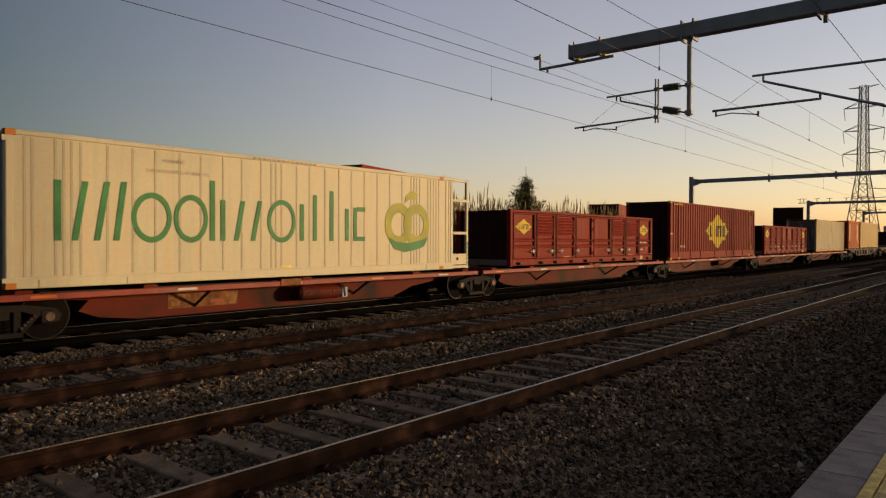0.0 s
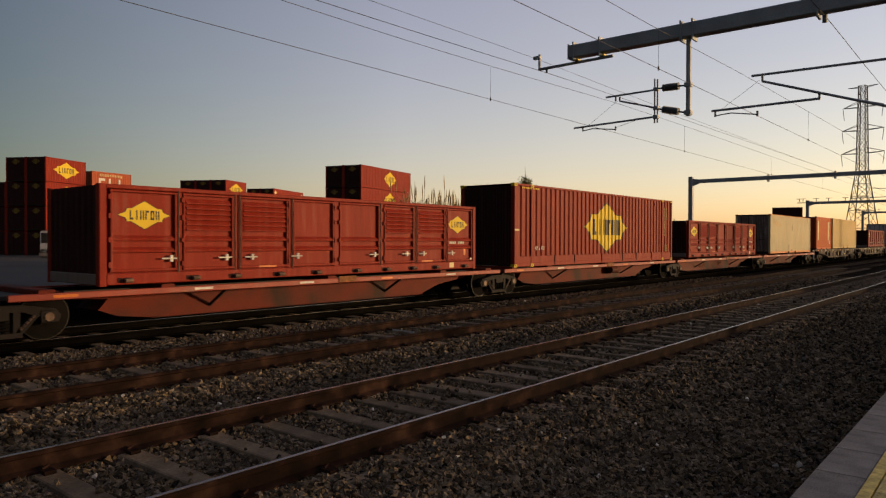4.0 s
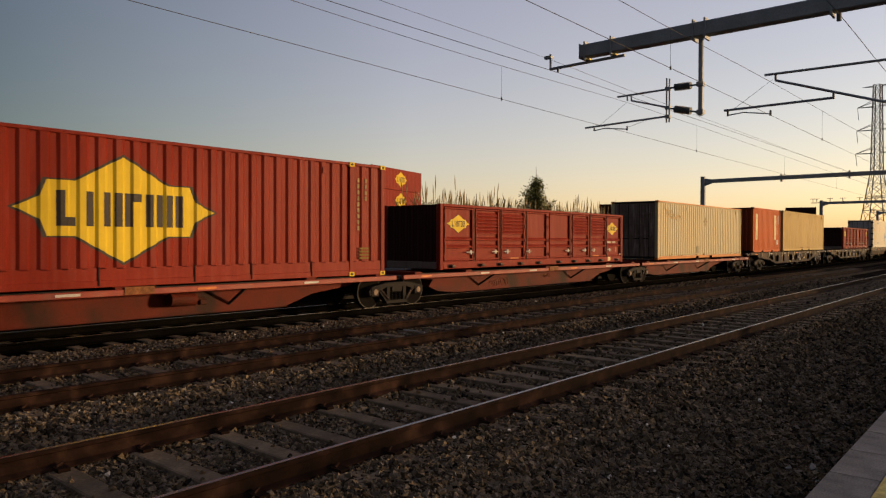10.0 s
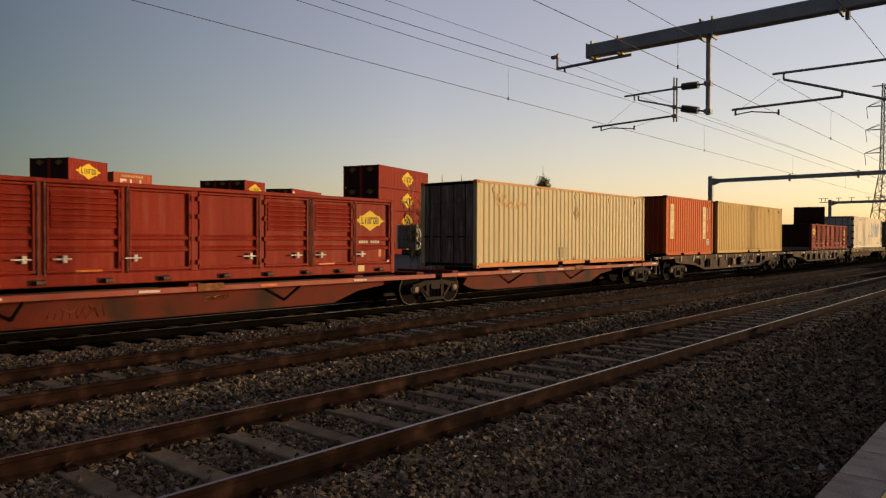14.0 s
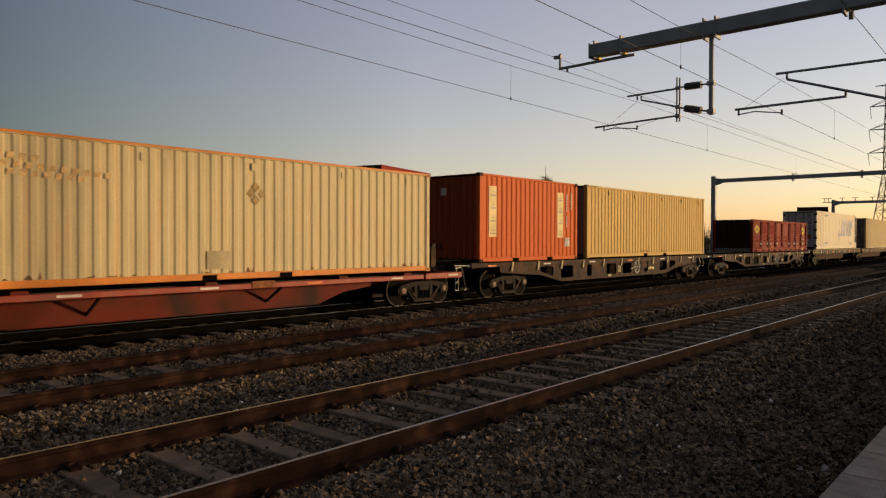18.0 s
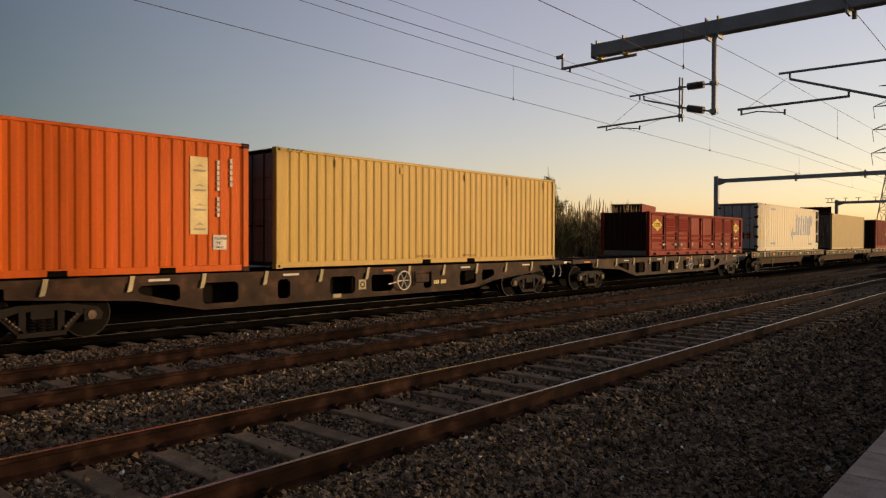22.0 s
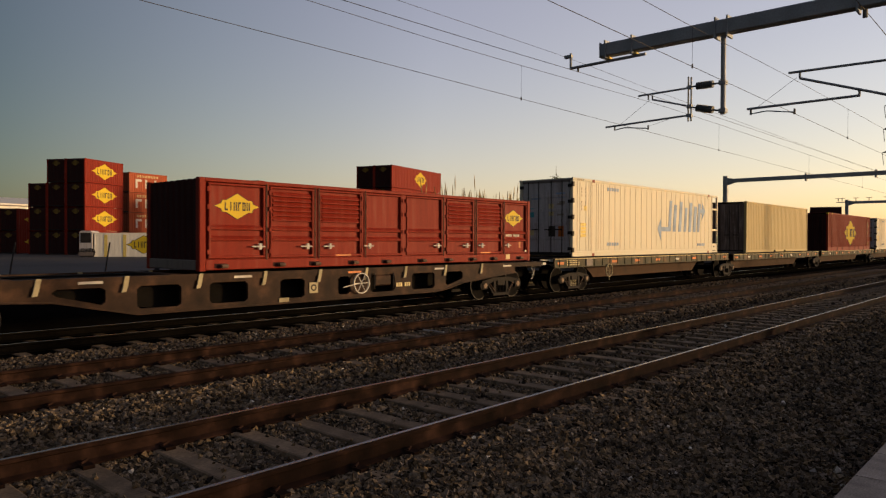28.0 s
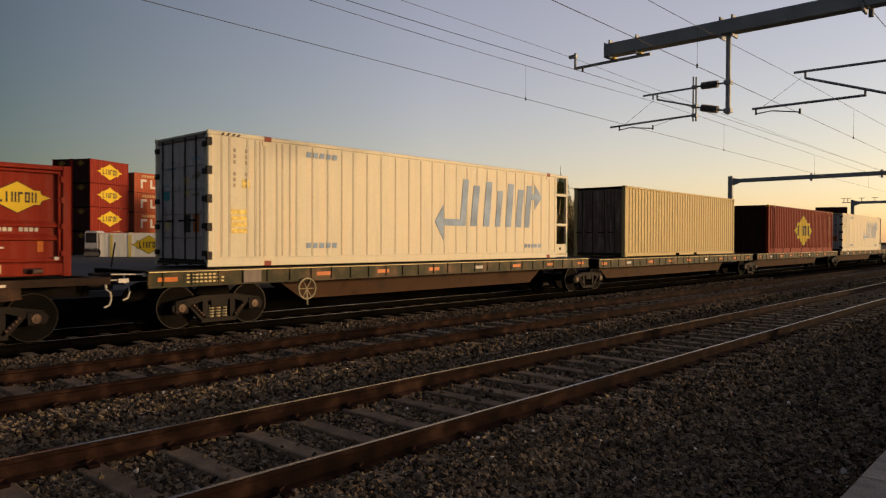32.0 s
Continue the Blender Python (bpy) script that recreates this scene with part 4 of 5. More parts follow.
def white_reefer(u, z, label):
    c = reefer("refrigerated_container", label, u, z, 14.28, 2.97, "white_reefer", NT_SEAMS, (1.42, 12.95), extra=0.7)
    a = part("arrow_emblem", G().prism([(7.18, 1.15), (7.55, 0.61), (7.55, 1.04), (8.3, 1.04), (8.3, 1.24), (7.55, 1.24), (7.55, 1.66)], "y", -0.0025, 0.008), "blue", c, "blue slanted bars between two arrows")
    for x, z1, wd in ((8.28, 2.46, 0.26), (8.78, 2.3, 0.3), (9.4, 2.46, 0.3), (10.0, 2.2, 0.26), (10.55, 2.46, 0.3), (11.1, 2.3, 0.3), (11.6, 2.46, 0.28)):
        mark(a, slant(G(), x, 1.04, z1, wd, 0.16), "blue")
    mark(a, G().prism([(12.62, 2.1), (12.2, 1.66), (12.2, 1.98), (12.0, 1.98), (12.0, 2.2), (12.2, 2.2), (12.2, 2.52)], "y", -0.0025, 0.008), "blue")
    for x, zz in ((2.6, 2.6), (2.6, 0.4), (11.62, 0.36)):
        for i in range(5):
            part("stencil_mark", slant(G(), x + i * 0.2, zz, zz + 0.13, 0.13, 0.02), "blue", c)
    for k in range(4):
        part("label_patch", G().box(0.57, 0.98, 0.004, 0.014, 0.74 + k * 0.14, 0.85 + k * 0.14), "line_yellow", c)
    part("label_patch", G().box(0.84, 1.03, 0.004, 0.014, 1.76, 1.94), "line_yellow", c)
    for x in (0.62, 0.92):
        for i in range(7):
            if i != 3:
                part("stencil_mark", G().box(x, x + 0.06, 0.004, 0.014, 1.76 + i * 0.13, 1.84 + i * 0.13), "grey_mark", c)
    for i in range(4):
        part("height_stripe", G().prism([(0.3 + i * 0.13, 2.88), (0.36 + i * 0.13, 2.88), (0.42 + i * 0.13, 2.94), (0.36 + i * 0.13, 2.94)], "y", -0.003, 0.01), "logo_dark", c)
    return c


white_reefer(124.7, 1.06, "white insulated container with blue slanted bars and arrows")
c2 = box_container("shipping_container", "beige corrugated container with dark doors", 143.35, 1.0, 12.25, 2.95, "tan", "closed containers on the train", depth=0.024, end_mt="door_rust_shade")
pocket(c2, (5.1, 7.12))
long_red(161.2, 0.85, "long red corrugated container with yellow emblem")
white_reefer(178.7, 0.95, "white insulated container with blue slanted bars and arrows")


# ---- wagons ----
def wheelset():
    g = G()
    for s in (-0.8, 0.8):
        a = 1 if s > 0 else -1
        g.tube((0, s - 0.065, 0), (0, s + 0.065, 0), 0.455, 28)
        g.tube((0, s - 0.09 * a - 0.02, 0), (0, s - 0.065 * a, 0), 0.485, 28)
    g.tube((0, -1.0, 0), (0, 1.0, 0), 0.075, 10)
    return g.mesh("wheelset")


WHEELSET = wheelset()
RIM = G().ring((0, 0), 0.438, 0.452, -0.872, -0.868, 28).mesh("wheel_rim")
CAP = G().tube((0, -1.13, 0), (0, -1.05, 0), 0.085, 10).box(-0.05, 0.05, -1.136, -1.13, -0.012, 0.012).mesh("axle_cap")


def bogie(wagon, x, base=1.75, cap="rod", spring="wheel"):
    """A three-piece bogie at x on the wagon: two side frames, bolster, springs and two wheelsets."""
    cy, zc = TRACK_3 - NEAR, 0.457
    z0 = LOW - wagon["deck"]
    for s in (-1, 1):
        yf = cy + s * 1.0
        y0, y1 = yf - 0.09, yf + 0.09
        h = base / 2
        top = [(-h - 0.22, 0.50), (-h - 0.12, 0.62), (-0.42, 0.70), (0.42, 0.70), (h + 0.12, 0.62), (h + 0.22, 0.50), (h + 0.16, 0.34), (h - 0.12, 0.36), (0.34, 0.20), (-0.34, 0.20), (-h + 0.12, 0.36), (-h - 0.16, 0.34)]
        fr = G()
        ups = [(-h - 0.22, 0.48), (-h - 0.12, 0.60), (-0.42, 0.70), (0.42, 0.70), (h + 0.12, 0.60), (h + 0.22, 0.48), (h + 0.18, 0.36), (h - 0.18, 0.48), (0.40, 0.58), (-0.40, 0.58), (-h + 0.18, 0.48), (-h - 0.18, 0.36)]
        for q in (ups[:1] + ups[1:],):
            fr.prism([(x + a, z0 + b) for a, b in q], "y", y0, y1)
        for e in (-1, 1):
            fr.prism([(x + e * (h - 0.16), z0 + 0.49), (x + e * (h - 0.30), z0 + 0.50), (x + e * 0.26, z0 + 0.16), (x + e * 0.40, z0 + 0.14)][::e], "y", y0 + 0.01, y1 - 0.01)
            fr.box(x + e * 0.33 - 0.06, x + e * 0.33 + 0.06, y0 + 0.01, y1 - 0.01, z0 + 0.18, z0 + 0.60)
        fr.box(x - 0.42, x + 0.42, y0, y1, z0 + 0.11, z0 + 0.20)
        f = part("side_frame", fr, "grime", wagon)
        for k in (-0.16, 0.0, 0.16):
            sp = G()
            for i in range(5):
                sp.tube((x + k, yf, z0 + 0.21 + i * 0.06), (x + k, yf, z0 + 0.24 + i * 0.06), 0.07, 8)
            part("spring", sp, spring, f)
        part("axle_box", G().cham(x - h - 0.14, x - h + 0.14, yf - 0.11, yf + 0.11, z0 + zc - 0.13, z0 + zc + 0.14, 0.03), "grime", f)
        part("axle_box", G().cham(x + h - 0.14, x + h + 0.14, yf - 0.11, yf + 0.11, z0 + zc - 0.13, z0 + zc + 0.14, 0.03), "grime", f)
        for e in (-1, 1):
            for i in range(5):
                a, b = i / 5, i / 5 + 0.12
                part("wedge_spring", G().tube((x + e * (0.62 - 0.26 * a), yf + s * 0.1, z0 + 0.50 - 0.26 * a), (x + e * (0.62 - 0.26 * b), yf + s * 0.1, z0 + 0.50 - 0.26 * b), 0.026, 6), "rod", f)
    part("bolster", G().cham(x - 0.2, x + 0.2, cy - 1.1, cy + 1.1, z0 + 0.44, z0 + 0.62, 0.03), "grime", wagon)
    for e in (-1, 1):
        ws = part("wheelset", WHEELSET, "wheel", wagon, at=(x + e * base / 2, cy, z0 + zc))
        part("wheel_rim", RIM, "tread", ws)
        part("axle_cap", CAP, cap, ws)
        WHEELS.append((ws, ws.location.copy()))


def hose(w, x, y=0.5):
    """A pale brake hose hanging in a hook shape at a wagon end."""
    pts = [(x, -0.12), (x + 0.02, -0.3), (x + 0.1, -0.36), (x + 0.12, -0.5), (x + 0.08, -0.62), (x - 0.02, -0.66)]
    g = G()
    for a, b in zip(pts, pts[1:]):
        g.tube((a[0], y, a[1]), (b[0], y, b[1]), 0.018, 6)
    part("brake_hose", g, "hose", w, "pale hanging brake hose")
    part("uncoupling_lever", G().tube((x - 0.55, 0.1, -0.08), (x + 0.15, 0.1, -0.1), 0.015, 6).box(x + 0.08, x + 0.28, 0.06, 0.12, -0.15, -0.07), "hose", w)


def rail_marks(w, L, z, every, y=-0.012, mt="white"):
    x, i = 0.9, 0
    while x < L - 0.7:
        part("reflective_strip", G().box(x, x + 0.45, y, y + 0.01, z, z + 0.05), mt if i % 3 else "amber", w)
        x, i = x + every, i + 1


def skeletal_unit(u, L, deck, number):
    """One unit of the articulated set: a thin side rail, a deep tapered centre sill, struts and a shared bogie at its rear."""
    w = thing("container_wagon", "low red-oxide skeletal wagon unit with a tapered belly sill", "rail wagon", "articulated red wagon units")
    w["deck"] = deck
    cy = TRACK_3 - NEAR
    for y in (0.0, CW - 0.09):
        part("side_rail", G().cham(0.15, L - 0.15, y, y + 0.09, -0.215, -0.09, 0.012), "frame_red", w)
    prof = [(1.2, -0.10), (1.2, -0.26), (2.25, -0.32), (2.05, -0.54), (2.45, -0.69), (3.2, -0.775), (L - 3.45, -0.765), (L - 2.6, -0.50), (L - 1.2, -0.34), (L - 1.2, -0.10)]
    s = part("belly_sill", G().prism(prof, "y", 0.72, CW - 0.72).box(3.2, L - 3.45, 0.66, CW - 0.66, -0.78, -0.765), "belly_red", w, "red-oxide fish-belly centre sill, grimy above")
    for x in (4.62, L - 5.1):
        for y0, y1 in ((0.72, 0.05), (CW - 0.72, CW - 0.05)):
            part("side_brace", G().tube((x, y0, -0.60), (x, y1, -0.20), 0.035, 6), "black", s)
    part("sill_flange", G().box(1.3, L - 1.3, 0.5, CW - 0.5, -0.14, -0.10), "black", s)
    for x in (0.8, 3.2, L / 2, L - 3.2, L - 0.8):
        part("cross_beam", G().cham(x - 0.15, x + 0.15, 0.02, CW - 0.02, -0.17, -0.02, 0.02), "belly_red", w)
    if number == 0:
        c = part("air_reservoir", G().tube((7.35, 0.36, -0.44), (8.6, 0.36, -0.46), 0.185, 16).tube((7.27, 0.36, -0.44), (7.35, 0.36, -0.44), 0.13, 16, 0.185).tube((8.6, 0.36, -0.46), (8.68, 0.36, -0.46), 0.185, 16, 0.13), "belly_red", w, "red air reservoir with black marks")
        for x in (7.5, 7.8, 8.3):
            part("stencil_mark", G().prism([(x, -0.47), (x + 0.05, -0.40), (x + 0.10, -0.47)], "y", 0.165, 0.178), "black", c)
        part("brake_valve", G().cham(8.72, 8.95, 0.25, 0.5, -0.62, -0.36, 0.03).tube((8.8, 0.24, -0.35), (8.84, 0.24, -0.6), 0.03, 6), "galv", w)
        p = part("data_panel", G().box(3.97, 5.77, 0.712, 0.719, -0.63, -0.30), "panel", w, "faded ochre data panel")
        for zz, wd, n in ((-0.42, 0.09, 4), (-0.58, 0.09, 6)):
            for i in range(n):
                part("stencil_mark", G().box(4.05 + i * 0.125, 4.05 + i * 0.125 + wd, 0.708, 0.711, zz, zz + 0.1), "scrawl", p)
        part("red_label", G().box(5.02, 5.35, 0.708, 0.711, -0.56, -0.47), "frame_red", p)
        part("warning_mark", G().prism([(5.47, -0.57), (5.58, -0.36), (5.69, -0.57)], "y", 0.7075, 0.711).box(5.44, 5.72, 0.7095, 0.711, -0.61, -0.33), "scrawl", p)
    if number == 2:
        c = part("brake_cylinder", G().tube((9.2, 0.46, -0.40), (9.8, 0.46, -0.42), 0.14, 14).tube((9.8, 0.46, -0.42), (10.05, 0.46, -0.44), 0.05, 8).cham(9.9, 10.06, 0.38, 0.52, -0.55, -0.42, 0.02), "belly_red", w, "short red brake cylinder")
    if number == 3:
        rng = random.Random(4)
        for x0, x1, z1, z2 in ((5.2, 6.35, -0.68, -0.36), (8.6, 9.2, -0.5, -0.33)):
            pts = []
            for i in range(26):
                f = i / 25
                pts.append((x0 + (x1 - x0) * f + 0.06 * math.sin(i * 2.2), 0.716, z1 + (z2 - z1) * (0.5 + 0.5 * math.sin(i * 1.7 + rng.random())) * (0.6 + 0.4 * f)))
            part("scrawl", G().line(pts, 0.008, 4), "scrawl", s, "faint pale scrawled paint")
    part("end_platform", G().box(L - 1.3, L + 0.6, 0.3, CW - 0.3, -0.2, -0.12), "black", w)
    pw = 6.5 if number == 0 else 8.0
    part("rail_plate", G().box(pw, pw + 0.62, -0.02, -0.002, -0.20, -0.04), "panel", w, "yellowed label plate")
    rail_marks(w, L, -0.175, 2.9)
    if number == 4:
        # the rear end: a rail with a pale strip, a grab loop and the handbrake post
        e = part("end_rail", G().cham(L - 0.05, L + 1.6, 0.0, 0.09, -0.23, -0.06, 0.012), "frame_red", w)
        part("reflective_strip", G().box(L + 0.95, L + 1.4, -0.012, -0.002, -0.16, -0.11), "white", e)
        part("cross_beam", G().cham(L + 1.45, L + 1.6, 0.09, CW - 0.09, -0.25, -0.06, 0.012), "frame_red", w)
        post = part("handbrake_post", G().prism([(L + 1.28, -0.06), (L + 1.28, 0.62), (L + 1.34, 0.80), (L + 1.50, 0.82), (L + 1.50, -0.06)], "y", 1.0, 1.12).box(L + 1.26, L + 1.52, 0.92, 1.2, -0.06, 0.02), "frame_brown", w, "rust-brown upright post")
        part("pale_cap", G().ring((L + 1.72, 0.72), 0.10, 0.125, 1.04, 1.08, 16).tube((L + 1.5, 1.06, 0.70), (L + 1.72, 1.06, 0.72), 0.015, 6), "rust", post)
        part("grab_loop", G().line([(L + 1.25, -0.02, 0.05), (L + 1.52, -0.02, 0.08), (L + 1.62, -0.02, -0.02), (L + 1.66, -0.02, -0.25), (L + 1.78, -0.02, -0.6), (L + 1.7, -0.02, -0.64)], 0.016, 6), "hose", w, "pale hose loop")
        part("step", G().line([(L + 1.32, 0.02, -0.24), (L + 1.30, 0.02, -0.62), (L + 1.46, 0.02, -0.63), (L + 1.46, 0.02, -0.24)], 0.014, 6), "hose", w, "pale wire step")
    bogie(w, L)
    if number == 0:
        bogie(w, 0.4)
    rides(w, u, deck)
    return w


UNITS = [(4.2, 18.88), (18.88, 34.46), (34.46, 50.4), (50.4, 66.3), (66.3, 80.28)]
for i, (a, b) in enumerate(UNITS):
    skeletal_unit(a, b - a, 0.74, i)


def holed_wagon(u, L, b0, b1, deck, label, holes, brackets, wheel_at):
    """Bogie flat with pierced, fish-bellied side girders and pale container brackets."""
    w = thing("container_wagon", label, "rail wagon", "brown girder wagons")
    w["deck"] = deck
    cy = TRACK_3 - NEAR
    for y in (0.02, CW - 0.10):
        g = G()
        y0, y1 = y, y + 0.08
        m0, m1 = L * 0.27, L * 0.73
        top, bot = -0.03, -0.78
        g.box(0.05, L - 0.05, y0 - 0.03, y1 + 0.03, top - 0.14, top)
        def low(x):
            if x < m0:
                return -0.34 + (bot + 0.34) * max(0, (x - 3.2)) / (m0 - 3.2)
            if x > m1:
                return bot + (-0.34 - bot) * min(1, (x - m1) / (L - 3.2 - m1))
            return bot
        xs = [1.6]
        for a, b in holes:
            xs += [a, b]
        xs.append(L - 1.6)
        for i in range(len(xs) - 1):
            a, b = xs[i], xs[i + 1]
            if i % 2 == 0:
                g.prism([(a, top - 0.13), (a, low(a)), (b, low(b)), (b, top - 0.13)], "y", y0, y1)
            else:
                ra, rb = low(a) + 0.09, low(b) + 0.09
                g.prism([(a, ra + 0.06), (a, low(a)), (b, low(b)), (b, rb + 0.06), (b - 0.08, rb), (a + 0.08, ra)], "y", y0, y1)
                g.prism([(a, top - 0.13), (a, top - 0.26), (a + 0.08, top - 0.2), (b - 0.08, top - 0.2), (b, top - 0.26), (b, top - 0.13)], "y", y0, y1)
        for i in range(len(xs) - 1):
            a, b = xs[i], xs[i + 1]
            g.prism([(a, low(a)), (b, low(b)), (b, low(b) - 0.03), (a, low(a) - 0.03)], "y", y0 - 0.05, y1 + 0.05)
        s = part("side_girder", g, "frame_brown", w, "rust-brown pierced girder")
        for x in brackets:
            part("stake_bracket", G().prism([(x + 0.02, -0.02), (x + 0.11, -0.02), (x + 0.07, -0.24), (x + 0.04, -0.33), (x - 0.05, -0.34), (x - 0.02, -0.24)], "y", y0 - 0.06, y0 - 0.02), "faded_patch", s, "pale painted bracket")
    # beam with a near-black core added, painting shade behind the girder holes
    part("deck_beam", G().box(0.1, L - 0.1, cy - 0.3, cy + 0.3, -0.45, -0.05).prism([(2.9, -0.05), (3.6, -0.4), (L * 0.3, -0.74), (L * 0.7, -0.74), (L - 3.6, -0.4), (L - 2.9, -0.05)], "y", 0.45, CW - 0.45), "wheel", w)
    for x in (0.3, 3.0, 6.2, L / 2, L - 6.2, L - 3.0, L - 0.3):
        part("cross_beam", G().cham(x - 0.12, x + 0.12, 0.1, CW - 0.1, -0.2, -0.02, 0.02), "frame_brown", w)
    hw = part("handbrake_wheel", G().ring((wheel_at, -0.42), 0.245, 0.272, -0.1, -0.06, 24), "white", w, "pale handbrake wheel")
    for i in range(6):
        a = math.pi * i / 3
        part("spoke", G().tube((wheel_at, -0.08, -0.42), (wheel_at + 0.25 * math.cos(a), -0.08, -0.42 + 0.25 * math.sin(a)), 0.011, 5), "white", hw)
    part("brake_chain", G().tube((wheel_at - 0.62, -0.09, -0.5), (wheel_at - 0.1, -0.09, -0.42), 0.014, 5), "white", hw)
    plate = part("data_plate", G().box(wheel_at - 1.62, wheel_at - 1.36, 0.0, 0.016, -0.60, -0.34), "faded_patch", w, "cream square tag plate")
    part("tag_ring", G().ring((wheel_at - 1.49, -0.47), 0.05, 0.085, -0.004, 0.001, 16), "black", plate)
    part("sill_mark", G().box(wheel_at - 2.5, wheel_at - 2.22, 0.0, 0.016, -0.77, -0.67), "faded_patch", w, "pale painted mark on the lower flange")
    eq = part("brake_rigging", G().cham(wheel_at + 0.55, wheel_at + 1.1, -0.03, 0.03, -0.52, -0.24, 0.03), "frame_brown", w)
    for x in (wheel_at + 0.5, wheel_at + 1.2):
        part("rigging_rod", G().tube((x, -0.03, -0.60), (x, -0.03, -0.18), 0.022, 6), "black", eq)
    for i in range(7):
        if i != 3:
            part("stencil_mark", G().box(wheel_at + 1.35 + i * 0.08, wheel_at + 1.41 + i * 0.08, 0.0, 0.017, -0.58, -0.47), "label_cream", w)
    rail_marks(w, L, -0.15, 3.3, -0.015, "white")
    for x0, x1 in ((-0.55, 0.1), (L - 0.1, L + 0.45)):
        part("coupler", G().cham(x0, x1, cy - 0.13, cy + 0.13, -0.35, -0.1, 0.03), "grime", w)
    bogie(w, b0, cap="faded_patch")
    bogie(w, b1, cap="faded_patch")
    hose(w, L + 0.05)
    hose(w, -0.1)
    rides(w, u, deck)
    return w


holed_wagon(82.3, 20.1, 84.56 - 82.3, 100.33 - 82.3, 0.95, "rust-brown bogie wagon with pierced girders under two containers",
            [(4.0, 4.9), (5.42, 6.3), (7.36, 7.72), (8.95, 9.8), (10.38, 11.2), (12.45, 12.8), (14.1, 14.9), (15.2, 15.85)], [2.2, 3.8, 5.37, 6.96, 8.59, 10.16, 11.75, 13.26, 14.84, 16.4, 17.92], 11.53)
holed_wagon(103.0, 19.7, 104.7 - 103.0, 120.5 - 103.0, 0.95, "rust-brown bogie wagon with pierced girders, front half empty",
            [(3.75, 4.72), (5.33, 6.27), (6.92, 7.87), (8.74, 9.45), (10.5, 10.9), (11.61, 12.51), (13.18, 14.13), (14.62, 15.4)], [1.85, 3.45, 5.05, 6.63, 8.25, 9.84, 11.37, 12.84, 14.52, 16.23], 11.2)


def green_wagon(u, L, deck, front=False):
    """Unit of the dark green set: a deep channel side sill with ribs and a deep centre girder."""
    w = thing("container_wagon", "dark green wagon unit with ribbed side channel", "rail wagon", "dark green wagon units")
    w["deck"] = deck
    cy = TRACK_3 - NEAR
    a = -1.7 if front else 0.4
    for y in (-0.12, CW + 0.04):
        s = part("side_channel", G().box(a, L - 0.4, y + 0.03, y + 0.08, -0.36, -0.06), "frame_green", w)
        part("channel_flange", G().box(a, L - 0.4, y, y + 0.1, -0.075, -0.045), "wheel", s, "worn bare top flange")
        part("channel_flange", G().box(a, L - 0.4, y, y + 0.1, -0.38, -0.35), "frame_green", s)
        # cream strip: light caught on the worn top edge is painted in
        part("worn_edge", G().box(a, L - 0.4, y - 0.002, y, -0.068, -0.047), "label_cream", s)
        x = a + 0.3
        while x < L - 0.5:
            part("channel_rib", G().box(x, x + 0.03, y + 0.005, y + 0.035, -0.35, -0.075), "frame_green", s)
            x += 0.62
    x, i = a + 0.2, 0
    while x < L - 0.9:
        part("reflective_strip", G().box(x, x + 0.42, -0.094, -0.088, -0.26, -0.17), ("amber", "white", "amber", "amber")[i % 4], w)
        x, i = x + 2.0, i + 1
    if front:
        dp = part("data_plate", G().box(a + 0.75, a + 1.75, -0.096, -0.088, -0.34, -0.1), "frame_green", w)
        for zz, n in ((-0.15, 8), (-0.22, 9), (-0.30, 9)):
            for i in range(n):
                part("stencil_mark", G().box(a + 0.82 + i * 0.1, a + 0.88 + i * 0.1, -0.099, -0.096, zz, zz + 0.035), "label_cream", dp)
        part("tie_plate", G().cham(a + 2.15, a + 2.6, -0.13, -0.09, -0.36, -0.06, 0.02), "door_grey_shade", w)
    part("deck", G().box(a, L - 0.4, -0.02, CW + 0.02, -0.06, -0.03), "black", w)
    part("centre_girder", G().prism([(1.6, -0.1), (2.8, -0.9), (L - 2.8, -0.9), (L - 1.6, -0.1)], "y", cy - 0.3, cy + 0.3), "girder_rust", w)
    hx = 2.15
    if front:
        hw = part("handbrake_wheel", G().ring((hx, -0.56), 0.235, 0.262, -0.18, -0.14, 24), "faded_patch", w, "pale handbrake wheel")
        for i in range(6):
            q = math.pi * i / 3
            part("spoke", G().tube((hx, -0.16, -0.56), (hx + 0.245 * math.cos(q), -0.16, -0.56 + 0.245 * math.sin(q)), 0.011, 5), "faded_patch", hw)
        part("wheel_stem", G().tube((hx, -0.15, -0.56), (hx + 0.02, -0.15, -0.95), 0.018, 6), "faded_patch", hw)
        bogie(w, 0.0, spring="faded_patch")
        hose(w, a - 0.1, 0.8)
        part("coupler", G().box(a - 0.6, a + 0.1, cy - 0.13, cy + 0.13, -0.35, -0.1), "grime", w)
    bogie(w, L)
    rides(w, u, deck)


GREEN = [125.05, 140.71, 158.6, 177.3, 195.3]
for i in range(4):
    green_wagon(GREEN[i], GREEN[i + 1] - GREEN[i], 1.05 if i == 0 else 0.99, i == 0)

# ---- overhead line ----
def insulator(parent, a, b):
    a, b = Vector(a), Vector(b)
    g = G().tube(a, b, 0.022, 8).tube(a.lerp(b, 0.24), a.lerp(b, 0.80), 0.06, 12)
    for i in range(9):
        p = a.lerp(b, 0.26 + 0.52 * i / 8)
        d = (b - a).normalized() * 0.012
        g.tube(p - d, p + d, 0.098 - 0.002 * abs(i - 4), 12, 0.085)
    return part("insulator", g, "porcelain", parent, "dark ribbed insulator")


